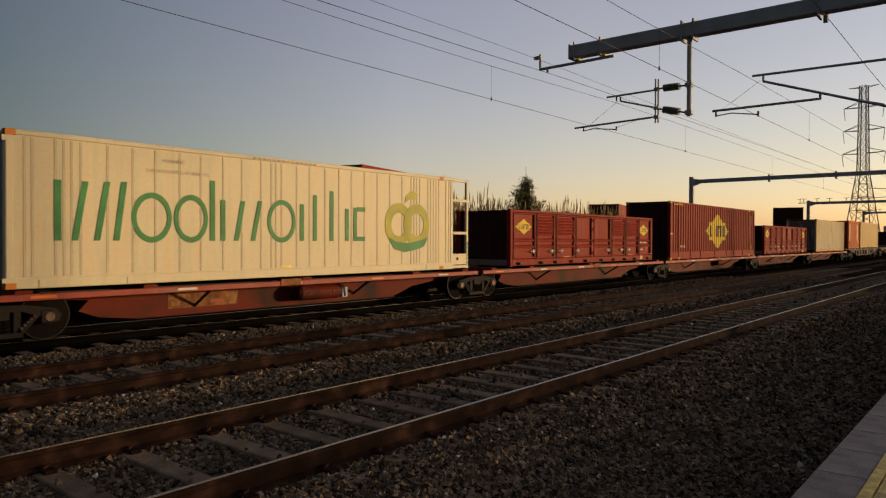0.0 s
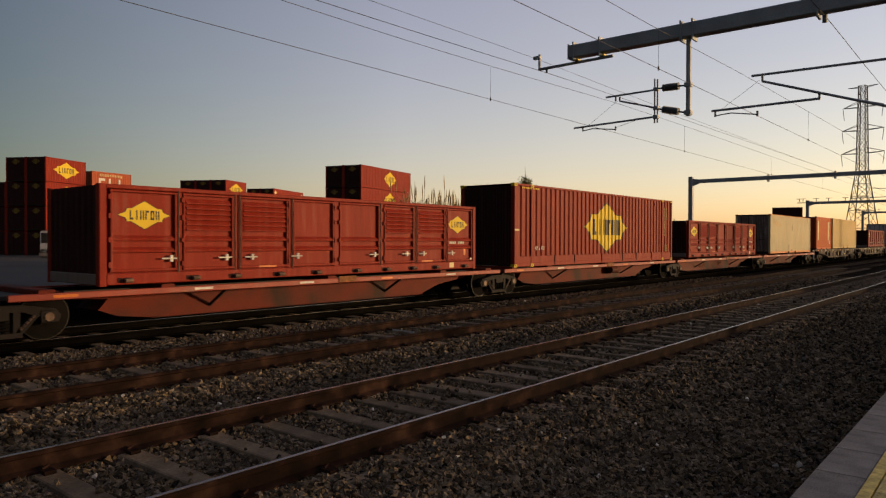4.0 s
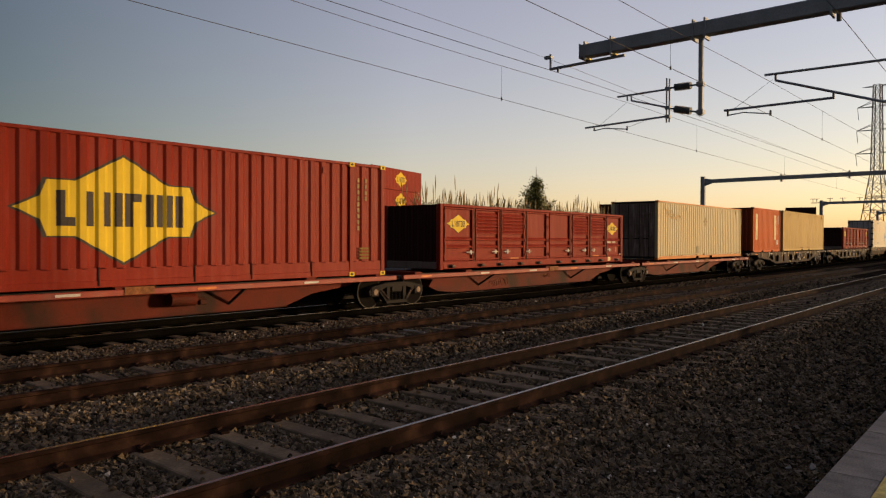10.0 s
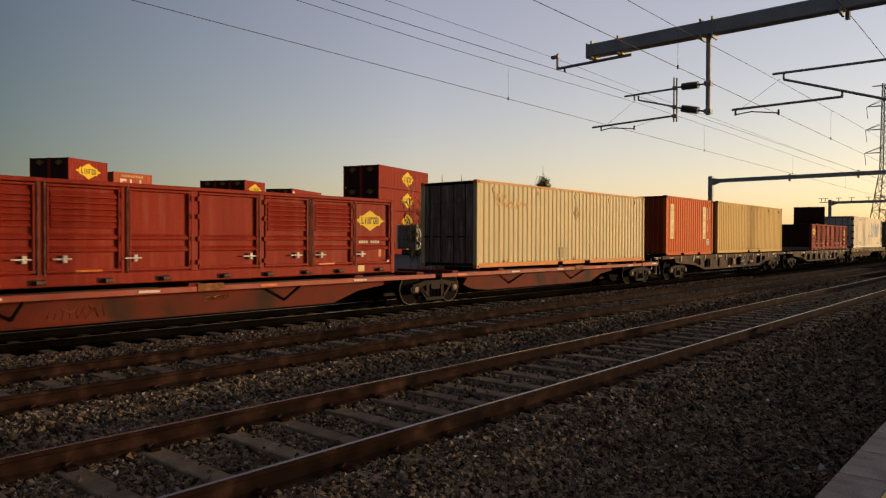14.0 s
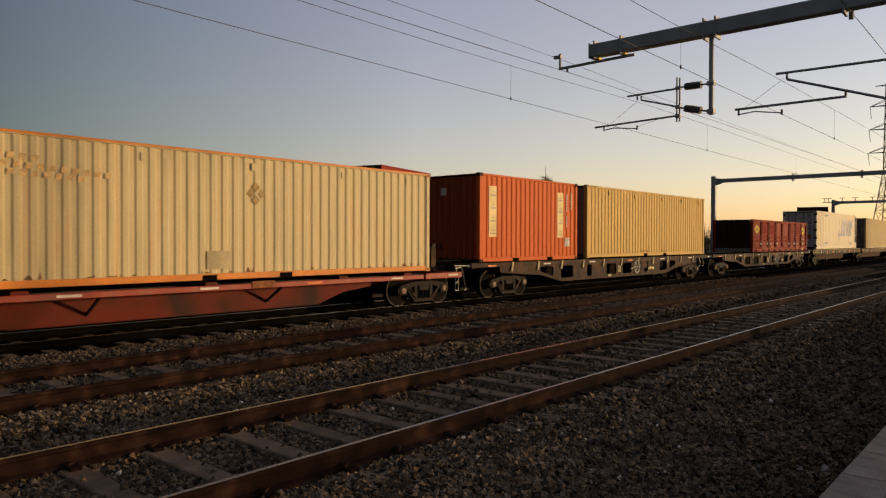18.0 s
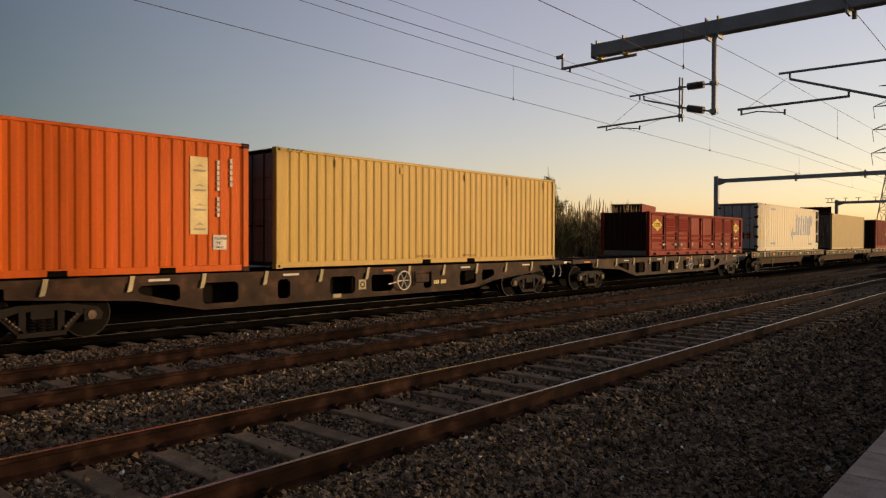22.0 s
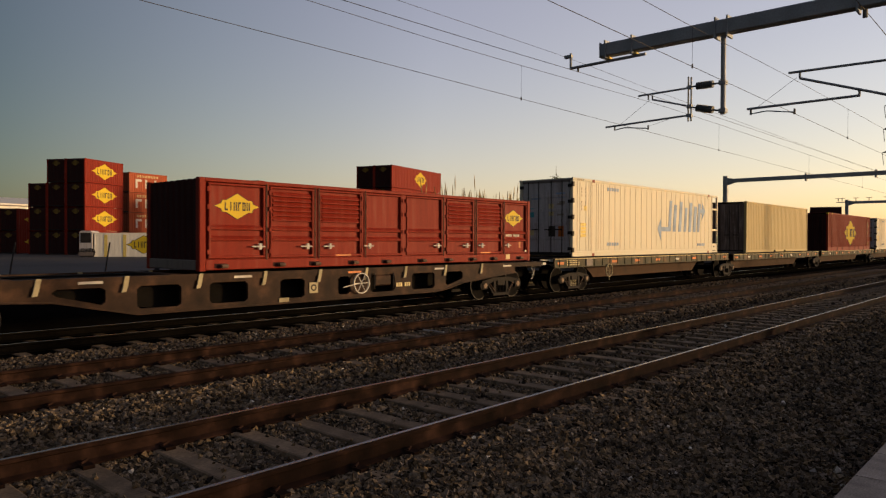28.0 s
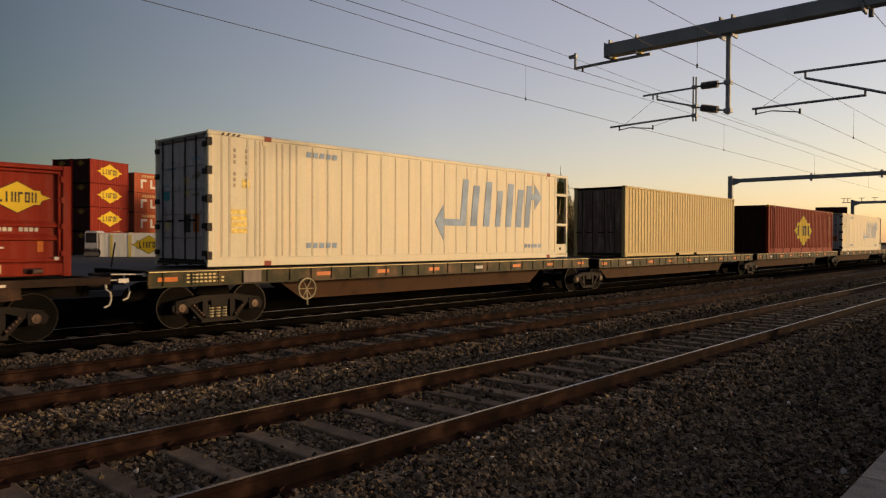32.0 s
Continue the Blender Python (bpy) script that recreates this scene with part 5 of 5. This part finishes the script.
def mast_near(X=16.7):
    m = thing("catenary_gantry", "grey galvanised steel cantilever gantry with wire supports", "catenary gantry", "overhead line gantries")
    part("mast", G().cham(X - 0.15, X + 0.15, 1.3, 1.6, -0.6, 7.2, 0.03), "galv", m)
    part("beam", G().cham(X - 0.14, X + 0.14, 1.6, 9.34, 6.495, 6.835, 0.025), "galv", m)
    part("beam_end_plate", G().box(X - 0.16, X + 0.16, 9.34, 9.36, 6.47, 6.86), "galv", m)
    for y in (6.05, 6.33, 8.45, 9.2, 3.4):
        part("clamp", G().box(X - 0.17, X + 0.17, y - 0.02, y + 0.02, 6.41, 6.9), "galv", m)
    t = part("outrigger", G().tube((X, 8.13, 6.39), (X, 10.34, 6.37), 0.04, 8), "galv", m)
    part("outrigger_post", G().tube((X, 10.32, 6.37), (X, 10.32, 6.78), 0.035, 8).box(X - 0.05, X + 0.05, 10.28, 10.5, 6.66, 6.74), "galv", t)
    part("wire_clamp", G().tube((X, 10.09, 6.25), (X, 10.09, 6.38), 0.03, 8), "porcelain", t)
    for y in (8.4, 9.15):
        part("insulator", G().box(X - 0.08, X + 0.08, y - 0.06, y + 0.06, 6.42, 6.46), "line_yellow", t)
    part("drop_tube", G().tube((X, 6.18, 6.46), (X, 6.18, 4.64), 0.06, 10), "galv", m)
    for z in (4.72, 5.38):
        part("bracket", G().box(X - 0.08, X + 0.08, 6.1, 6.26, z - 0.05, z + 0.05), "galv", m)
    insulator(m, (X, 6.25, 5.38), (X, 6.95, 5.39))
    insulator(m, (X, 6.25, 4.73), (X, 6.95, 4.90))
    part("cantilever_post", G().tube((X, 6.945, 4.56), (X, 6.945, 5.62), 0.022, 8).tube((X, 7.015, 4.56), (X, 7.015, 5.64), 0.022, 8), "galv", m)
    for yo, z in ((6.98, 5.38), (6.98, 4.92), (6.98, 4.7)):
        part("bracket", G().box(X - 0.05, X + 0.05, yo - 0.06, yo + 0.06, z - 0.04, z + 0.04), "galv", m)
    for a, b, r in (((8.32, 5.35), (7.0, 5.37), 0.025), ((7.94, 5.21), (7.0, 4.93), 0.022), ((9.24, 4.65), (7.0, 4.71), 0.025), ((8.98, 4.55), (8.7, 4.585), 0.014), ((8.7, 4.585), (8.03, 4.50), 0.014)):
        part("support_tube", G().tube((X, *a), (X, *b), r, 8), "galv", m)
    for y, z in ((8.98, 4.60), (8.05, 4.53), (7.94, 5.27), (8.05, 5.28)):
        part("wire_clamp", G().tube((X, y, z - 0.06), (X, y, z + 0.05), 0.022, 6), "porcelain", m)
    for a, b in (((8.0, 5.22), (8.85, 4.66)), ((4.58, 5.26), (5.42, 4.70)), ((8.03, 4.55), (7.4, 4.70))):
        part("stay_wire", G().tube((X, *a), (X, *b), 0.004, 4), "wire", m)
    # the near track's cantilever reaches out from the mast
    for a, b, r in (((4.75, 5.38), (1.6, 5.34), 0.028), ((4.52, 5.23), (1.6, 4.2), 0.028), ((5.63, 4.69), (3.35, 4.70), 0.028), ((5.55, 4.57), (5.2, 4.60), 0.014), ((5.2, 4.60), (4.6, 4.50), 0.014)):
        part("support_tube", G().tube((X, *a), (X, *b), r, 8), "galv", m)
    for y, z in ((5.55, 4.62), (4.62, 4.53), (4.52, 5.3), (3.37, 4.76)):
        part("wire_clamp", G().tube((X, y, z - 0.07), (X, y, z + 0.05), 0.024, 6), "porcelain", m)
    part("hanger", G().tube((X, 3.28, 6.3), (X, 3.28, 6.46), 0.05, 8), "porcelain", m)
    return m


mast_near()


def portal(X, yl, ztop, beam, simple=False):
    p = thing("catenary_gantry", "grey steel portal gantry spanning the tracks", "catenary gantry", "overhead line gantries")
    part("post", G().cham(X - 0.17, X + 0.17, yl - 0.17, yl + 0.17, -0.6, ztop, 0.03), "galv", p)
    part("post", G().cham(X - 0.17, X + 0.17, 1.2, 1.54, -0.6, ztop, 0.03), "galv", p)
    part("beam", G().cham(X - 0.13, X + 0.13, 1.54, yl - 0.17, beam - 0.30, beam, 0.02), "galv", p)
    part("knee", G().prism([(yl - 0.17, beam + 0.08), (yl - 0.8, beam - 0.02), (yl - 0.8, beam - 0.28), (yl - 0.17, beam - 0.5)], "x", X - 0.1, X + 0.1), "galv", p)
    for y in (14.9, 10.4, 6.2):
        part("clamp", G().box(X - 0.16, X + 0.16, y - 0.06, y + 0.06, beam - 0.45, beam + 0.1), "galv", p)
    for c in (5.142, 9.141):
        part("drop_tube", G().tube((X, c - 2.2, beam - 0.2), (X, c - 2.2, 4.7), 0.05, 8), "galv", p)
        part("support_tube", G().tube((X, c - 2.2, 5.3), (X, c - 0.6, 5.4), 0.025, 6), "galv", p)
        part("support_tube", G().tube((X, c - 2.2, 4.75), (X, c + 0.3, 4.7), 0.025, 6), "galv", p)
    if simple:
        for y in (yl + 0.9, yl + 0.5, yl - 0.9, yl - 2.2, yl - 3.9, yl - 5.4):
            part("line_post", G().tube((X, y, beam), (X, y, beam + 0.35), 0.04, 6).tube((X, y - 0.3, beam + 0.36), (X, y + 0.3, beam + 0.36), 0.03, 6), "porcelain", p)
        part("bracket_arm", G().tube((X, yl, beam - 0.1), (X, yl + 1.1, beam - 0.1), 0.05, 6), "galv", p)
    return p


portal(56.9, 20.8, 6.85, 6.61)
portal(91.0, 19.5, 6.45, 6.28, True)
portal(128.0, 19.5, 6.5, 6.35, True)


def wire(name, pts, r, label):
    return tagged(part(name, G().line(pts, r), "wire"), label, "wire", "overhead wires")


XS = (-24.0, 16.7, 56.9, 91.0, 128.0, 165.0)


def hung(y, zs):
    """A wire through the heights zs = (x, z) at y, eased between them and carried on over the far masts."""
    xs = np.linspace(-24.0, 165.0, 190)
    ax, az = np.array(zs, float).T
    z = np.interp(xs, ax, az)
    for _ in range(3):
        z[1:-1] = (z[:-2] + 2 * z[1:-1] + z[2:]) / 4
    return [(float(a), y, float(b)) for a, b in zip(xs, z)]


MESSENGER = {9.141: ((-24, 5.62), (-10, 5.42), (4, 5.47), (10, 5.48), (12.8, 5.52), (16.7, 5.61), (19, 5.665), (24.4, 5.67), (38, 5.63), (57, 5.62), (74, 5.5), (91, 5.62), (109, 5.5), (128, 5.62), (165, 5.62)),
             5.142: ((-24, 5.62), (-10, 5.42), (4, 5.45), (10, 5.48), (12.4, 5.49), (16.7, 5.59), (18.5, 5.61), (24, 5.66), (31, 5.72), (44, 5.66), (57, 5.62), (74, 5.5), (91, 5.62), (109, 5.5), (128, 5.62), (165, 5.62))}
for y, zs in MESSENGER.items():
    wire("contact_wire", [(x, y, 4.79) for x in XS], 0.0055, "dark taut contact wire over a track")
    pts = hung(y, zs)
    wire("messenger_wire", pts, 0.0052, "dark sagging messenger wire over a track")
    for x in (-18.0, -8.0, 2.0, 12.4, 24.0, 35.0, 46.0, 62.0, 74.0, 86.0, 100.0, 114.0):
        x += 0.35 if y > 9 else 0.0
        zt = float(np.interp(x, [p[0] for p in pts], [p[2] for p in pts]))
        d = part("dropper_wire", G().tube((x, y, 4.79), (x, y, zt), 0.003, 4), "wire")
        tagged(d, "thin dropper wire between contact and messenger wire", "wire", "dropper wires")
        part("dropper_clip", G().tube((x, y, 4.76), (x, y, 4.83), 0.016, 6), "wire", d)
wire("feeder_wire", hung(10.09, ((-24, 6.2), (-8, 6.0), (4, 6.02), (8.5, 6.08), (11, 6.12), (15.4, 6.21), (16.8, 6.26), (27, 6.33), (41, 6.41), (57, 6.45), (91, 6.4), (128, 6.4), (165, 6.4))), 0.007, "dark feeder wire beside the gantry beam")
wire("feeder_wire", hung(10.42, ((-24, 6.7), (-4, 6.5), (10.2, 6.59), (14.6, 6.66), (16.9, 6.69), (20.8, 6.64), (28, 6.62), (44, 6.6), (57, 6.65), (91, 6.5), (128, 6.5), (165, 6.5))), 0.005, "thin earth wire beside the gantry beam")
wire("feeder_wire", hung(3.28, ((-24, 6.46), (-4, 6.15), (16.7, 6.46), (21.3, 6.34), (36, 6.15), (57, 6.46), (74, 6.2), (91, 6.3), (128, 6.3), (165, 6.3))), 0.008, "dark feeder wire under the gantry beam")


def pylon(x, y, H=46.0):
    p = thing("transmission_tower", "grey steel lattice transmission tower with three cross-arms", "transmission tower")
    w = lambda z: 3.9 * (1 - z / 22) + 1.2 * z / 22 if z < 22 else 1.2 - 0.35 * (z - 22) / (H - 22)
    zs = [0, 6, 11, 15, 18.5, 22, 25, 28, 31, 34, 37, 40, 43, H]
    leg, br = G(), G()
    for sx, sy in ((-1, -1), (1, -1), (1, 1), (-1, 1)):
        for a, b in zip(zs, zs[1:]):
            leg.tube((sx * w(a), sy * w(a), a), (sx * w(b), sy * w(b), b), 0.14, 5)
        part("leg", leg, "tower", p)
        leg = G()
    for a, b in zip(zs, zs[1:]):
        c = [(-1, -1), (1, -1), (1, 1), (-1, 1)]
        for i in range(4):
            (p0, q0), (p1, q1) = c[i], c[(i + 1) % 4]
            br.tube((p0 * w(a), q0 * w(a), a), (p1 * w(b), q1 * w(b), b), 0.07, 4)
            br.tube((p1 * w(a), q1 * w(a), a), (p0 * w(b), q0 * w(b), b), 0.07, 4)
            br.tube((p0 * w(b), q0 * w(b), b), (p1 * w(b), q1 * w(b), b), 0.06, 4)
    part("bracing", br, "tower", p)
    for z, r in ((27, 5.6), (33.5, 5.4), (40, 5.2), (45.6, 3.9)):
        for s in (-1, 1):
            arm = G()
            for e in (-1, 1):
                arm.tube((e * 0.9, s * w(z), z), (0, s * r, z + 0.2), 0.09, 4)
                arm.tube((e * 0.9, s * w(z), z + 1.6 if z < 44 else z), (0, s * r, z + 0.2), 0.08, 4)
            a = part("cross_arm", arm, "tower", p)
            if z < 44:
                part("insulator_string", G().tube((0, s * r, z + 0.1), (0, s * r * 0.93, z - 3.2), 0.08, 6), "porcelain", a)
    p.location = (x, y, -0.6)
    p.rotation_euler = (0, 0, radians(-12))
    return p


pylon(228.0, 35.0)

# ---- container yard ----
YARD_TURN = 14.5
tagged(part("yard", G().box(-60, 420, 24.0, 500, -0.5, -0.05), "yard"), "grey paved container yard", kind="structure")


def yard_box(x, y, z, L, mt, label, emblem, end_mt=None, turn=YARD_TURN, fold=0.022):
    c = box_container("stacked_container", label, 0, 0, L, 2.59, mt, "stacked yard containers", move=False, loc=pose(x, y, z, 0, 0, turn), end_mt=end_mt or ("shade_maroon" if mt == "red" else mt), depth=fold, pitch=0.35)
    if emblem:
        # the emblem's yellow is darkened to carry the end's shade
        part("end_emblem", G().prism([(1.2 + 0.5 * a, 2.1 + 0.3 * b) for a, b in ((-1, 0), (-0.62, 0.5), (0, 1), (0.62, 0.5), (1, 0), (0.62, -0.5), (0, -1), (-0.62, -0.5))], "x", -0.02, 0.03), "mustard_mark", c, "small yellow end emblem, dulled with painted shade")
    if emblem == 1:
        diamond(c, L * 0.5, 1.35, 0.66 * L, 1.75 if L > 5 else 1.3, border=False, y=0.01)
    if emblem == 2:
        diamond(c, L * 0.555, 1.35, 3.0, 1.9, border=False, y=0.01, kx=0.7, kz=0.5)
    if emblem == 4:
        for x in (0.75, L - 0.8):
            part("corner_emblem", G().prism([(x - 0.45, 1.9), (x, 2.25), (x + 0.45, 1.9), (x, 1.55)], "y", -0.004, 0.03), "label_cream", c, "small pale corner emblem")
    return c


def stack(x, y, tiers, L, label, emblem=1, rows=(), turn=YARD_TURN):
    """Tiers of boxes; rows gives how many tiers each further row behind the front one has."""
    for r, n in enumerate((len(tiers),) + tuple(rows)):
        for k in range(n):
            p = Vector((x, y)) + Vector((-math.sin(radians(turn)), math.cos(radians(turn)))) * 2.45 * r
            yard_box(p.x, p.y, -0.05 + k * 2.6, L, tiers[k], label, emblem if r == 0 else 3 if emblem else 0, turn=turn)


R4 = ("red",) * 4
LABEL = "red yard container with yellow emblem in a stack"
stack(30.5, 79.0, R4, 6.06, LABEL, 1, (4, 3), 28.0)
stack(56.3, 58.5, R4, 12.19, LABEL, 2, (4, 1))
stack(58.6, 88.9, R4, 6.06, LABEL, 1, (4, 4), 27.0)
stack(51.3, 89.3, ("red", "red"), 6.06, LABEL, 1, (), -28.0)
stack(73.4, 97.4, R4, 12.19, LABEL, 4, (4,), 27.0)
stack(27.4, 90.0, ("red", "red"), 6.06, LABEL, 1, (2, 2), 33.0)
stack(52.9, 98.7, ("red", "bright_red", "bright_red"), 6.06, "plain red yard container in a stack", 0, (3,), -10.0)
stack(107.5, 51.3, ("red", "red", "red"), 12.19, "red yard container seen end-on above the reeds", 0, (3,))
stack(137.2, 30.2, ("shade_maroon", "shade_maroon", "shade_maroon"), 12.19, "yard container seen end-on, shade painted into its dark red", 0, (3,))
for k in range(4):
    c = yard_box(40.6, 91.0, -0.05 + 2.6 * k, 6.06, "brown_orange", "dull brown-orange yard container with white bars", 0)
    for i in range(3):
        x = 1.0 + i * 1.5
        part("word_bar", G().box(x, x + 0.3, -0.004, 0.03, 0.6, 1.75).box(x + 0.3, x + 0.95, -0.004, 0.03, 1.45 if i == 0 else 0.6, 1.75 if i == 0 else 0.88), "white", c, "plain white bars")
    for i in range(14):
        part("rack_bar", G().box(1.2 + i * 0.25, 1.3 + i * 0.25, -0.004, 0.03, 2.0, 2.3), "label_cream", c)

yard_box(51.0, 69.2, -0.35, 6.06, "red", "red container standing alone before the stacks", 1)
yard_box(59.1, 83.1, -0.05, 2.99, "shade_maroon", "short dark red container under another", 0, turn=-5)
yard_box(59.1, 83.1, 2.55, 2.99, "red", "short red container with yellow emblem on another", 1, turn=-5)

# white container and a parked truck before the stacks
wc = yard_box(27.9, 70.1, -0.32, 8.3, "white_box", "white container with yellow emblem before the stacks", 0, turn=-38, fold=0.004)
diamond(wc, 4.5, 1.45, 3.1, 1.75, y=0.01)
for x in (0.9, 2.6):
    part("corner_stripe", G().box(x, x + 0.3, 0.004, 0.03, 0.2, 2.4), "line_yellow", wc)
tk = thing("truck", "pale grey truck cab parked beside the white container", "truck")
part("cab", G().cham(0.75, 1.9, 0, 2.3, 0.4, 2.5, 0.15), "door_pale", tk)
part("windscreen", G().box(0.85, 1.8, -0.02, 0.02, 1.35, 2.3), "black", tk)
part("bumper", G().cham(0.7, 2.0, -0.05, 2.35, 0.1, 0.45, 0.05), "door_grey_shade", tk)
for x in (1.1, 1.7):
    part("wheel", G().tube((x, 0.0, 0.4), (x, 0.3, 0.4), 0.45, 14), "black", tk)
tk.matrix_world = pose(26.2, 71.2, -0.05, 0, 0, -38)
wt = yard_box(53.6, 50.0, 0.68, 9.0, "white_reefer", "white container on a parked road trailer", 0, "door_grey_shade", fold=0.004)
ch = thing("trailer_chassis", "dark road trailer chassis under a white container", "trailer")
part("chassis_beam", G().box(0, 9.0, 0.6, 1.8, 0.1, 0.72), "black", ch)
for x in (0.9, 2.0, 7.6):
    part("wheel", G().tube((x, 0.0, 0.3), (x, 0.35, 0.3), 0.35, 14), "black", ch)
ch.matrix_world = pose(53.6, 50.0, -0.05, 0, 0, YARD_TURN)

# warehouse behind the stacks
wh = thing("warehouse", "long beige warehouse with a pale roof edge", "warehouse")
for i in range(18):
    part("wall_panel", G().box(i * 10, i * 10 + 9.85, 0, 0.5, 0, 7.6), "beige", wh)
    part("wall_joint", G().box(i * 10 + 9.85, i * 10 + 10, 0.1, 0.5, 0, 7.6), "door_grey_shade", wh)
part("roof_fascia", G().box(-1, 181, -0.6, 0.2, 7.6, 8.6), "roof", wh)
part("gutter", G().box(-1, 181, -0.8, -0.6, 8.1, 8.3), "door_grey_shade", wh)
part("roof", G().prism([(-0.6, 8.6), (40, 12.0), (80, 8.6)], "x", -1, 181), "roof", wh)
part("side_wall", G().box(0, 180, 0.5, 80, 0, 8.5), "beige", wh)
part("teal_panel", G().box(95, 112, -0.1, 0.0, 3.2, 6.2), "teal", wh)
wh.matrix_world = pose(16.0, 150.0, -0.05, 0, 0, 11.0)
hl = G()
hp = [(-700 + 60 * i, -2) for i in range(60)]
tops = [(x, 13 + 9 * noise.noise((x * 0.004, 2.0, 0)) + 3 * noise.noise((x * 0.02, 5.0, 0))) for x, _ in hp]
hl.prism(hp + tops[::-1], "y", 1000, 1010)
tagged(part("backdrop", hl, "hill"), "low dark hills along the horizon", kind="structure")

# leaning posts behind the train
lp = thing("old_post_frame", "dark leaning posts with a diagonal strut", "post frame")
part("post", G().tube((10.0, 20.0, -0.4), (10.54, 20.0, 3.22), 0.05, 8), "black", lp)
part("post", G().tube((10.62, 20.0, -0.4), (10.63, 20.0, 2.75), 0.06, 8), "black", lp)
part("post", G().tube((11.28, 20.0, -0.4), (11.29, 20.0, 3.22), 0.045, 8), "black", lp)
part("strut", G().tube((8.9, 20.0, -0.2), (10.59, 20.0, 1.81), 0.06, 8), "black", lp)
wf = thing("wire_fence", "thin leaning fence posts before the yard", "fence")
for i in range(16):
    x = -2 + i * 4.0
    part("fence_post", G().tube((x, 34, -0.1), (x + 0.25, 34, 1.5), 0.035, 6), "black", wf)


# ---- plants ----
def leaf(g, p, d1, d2):
    g.add([tuple(p - d1), tuple(p + d2), tuple(p + d1), tuple(p - d2)], [(0, 1, 2, 3)])


def tree(x, y, H, spread):
    rng = random.Random(3)
    t = thing("tree", "slender leafy tree standing among dry reeds", "tree")
    tr, lf = G(), G()
    tr.tube((0, 0, -0.1), (0.1, 0, H * 0.5), 0.11, 8, 0.07).tube((0.1, 0, H * 0.5), (0, 0, H * 1.12), 0.07, 6, 0.008)
    part("trunk", tr, "bark", t)
    for i in range(120):
        q = rng.random()
        z0 = H * (0.08 + 0.84 * q)
        a = rng.random() * 6.28
        r = spread * (1.03 - q) ** 0.95 * (0.35 + 0.6 * rng.random())
        tip = Vector((r * math.cos(a), r * math.sin(a), z0 + 0.3 + r * 0.75))
        root = Vector((0.05, 0, z0))
        br = G().tube(root, tip, 0.022, 4, 0.005)
        part("limb", br, "bark", t)
        for k in range(95 if q < 0.75 else 30):
            s = rng.random() ** 0.6
            p = root.lerp(tip, s) + Vector((rng.gauss(0, 0.15), rng.gauss(0, 0.15), rng.gauss(0, 0.17)))
            d1 = Vector((rng.gauss(0, 1), rng.gauss(0, 1), rng.gauss(0, 1))).normalized() * (0.05 + 0.045 * rng.random())
            leaf(lf, p, d1, d1.orthogonal().normalized() * 0.05)
    part("crown", lf, "leaf", t)
    t.location = (x, y, -0.05)
    return t


tree(40.3, 26.0, 6.0, 3.1)


def reeds(x0, x1, y0, y1, count, hmin, hmax, seed):
    """Giant reeds: canes with long drooping leaves and feathery tops."""
    rng = random.Random(seed)
    cane, lv = G(), G()
    for i in range(count):
        x, y = x0 + (x1 - x0) * rng.random(), y0 + (y1 - y0) * rng.random()
        h = hmin + (hmax - hmin) * rng.random() ** 1.6
        h *= 0.86 + 0.22 * noise.noise((x * 0.5, y * 0.3, seed))
        lx, ly = rng.gauss(0, 0.3), rng.gauss(0, 0.2)
        cane.tube((x, y, -0.1), (x + lx, y + ly, h), 0.017, 4, 0.009)
        if rng.random() < 0.75:
            cane.tube((x + lx, y + ly, h - 0.05), (x + lx * 1.25, y + ly, h + 0.3), 0.02, 5, 0.034)
            cane.tube((x + lx * 1.25, y + ly, h + 0.3), (x + lx * 1.5, y + ly, h + 0.75), 0.034, 5, 0.006)
        for k in range(30):
            z = h * (0.08 + 0.8 * rng.random() ** 0.8)
            a = rng.random() * 6.28
            n = 0.45 + 0.35 * rng.random()
            p = Vector((x + lx * z / h, y + ly * z / h, z))
            m = p + Vector((math.cos(a) * n * 0.6, math.sin(a) * n * 0.5, 0.34))
            q = p + Vector((math.cos(a) * n, math.sin(a) * n, 0.40 - 0.45 * rng.random()))
            s = Vector((-math.sin(a), math.cos(a), 0)) * 0.02
            lv.add([tuple(p - s), tuple(p + s), tuple(m + s), tuple(q), tuple(m - s)], [(0, 1, 2, 4), (4, 2, 3)])
    tagged(part("reed_canes", cane, "reed"), "tall dry reed canes with feathery tops", "reeds", kind="stuff")
    tagged(part("reed_leaves", lv, "reed_leaf"), "long drooping green-brown reed leaves", "reeds", kind="stuff")


reeds(28.4, 33.0, 24.6, 27.5, 110, 3.2, 5.0, 31)
reeds(31.0, 38.5, 24.6, 28.0, 250, 2.3, 4.9, 9)
reeds(38.0, 52.5, 24.6, 28.0, 420, 2.8, 4.7, 17)
reeds(52.5, 74.0, 26.0, 30.0, 300, 2.2, 3.8, 23)


# ---- what moves ----
def motions():
    """The train rolls along its track towards -x, gaining a little speed; its wheels roll with it."""
    def gone(t):
        return 3.557 * t + 0.003 * t * t
    for ob, u, z in MOVING:
        walk(ob, [(t, pose(u - gone(t), NEAR, z)) for t in range(0, 33, 2)])
    steps = [0.16 * i for i in range(201)]
    for ob, at in WHEELS:
        walk(ob, [(t, pose(at.x, at.y, at.z) @ Matrix.Rotation(-gone(t) / 0.457, 4, "Y")) for t in steps])


motions()
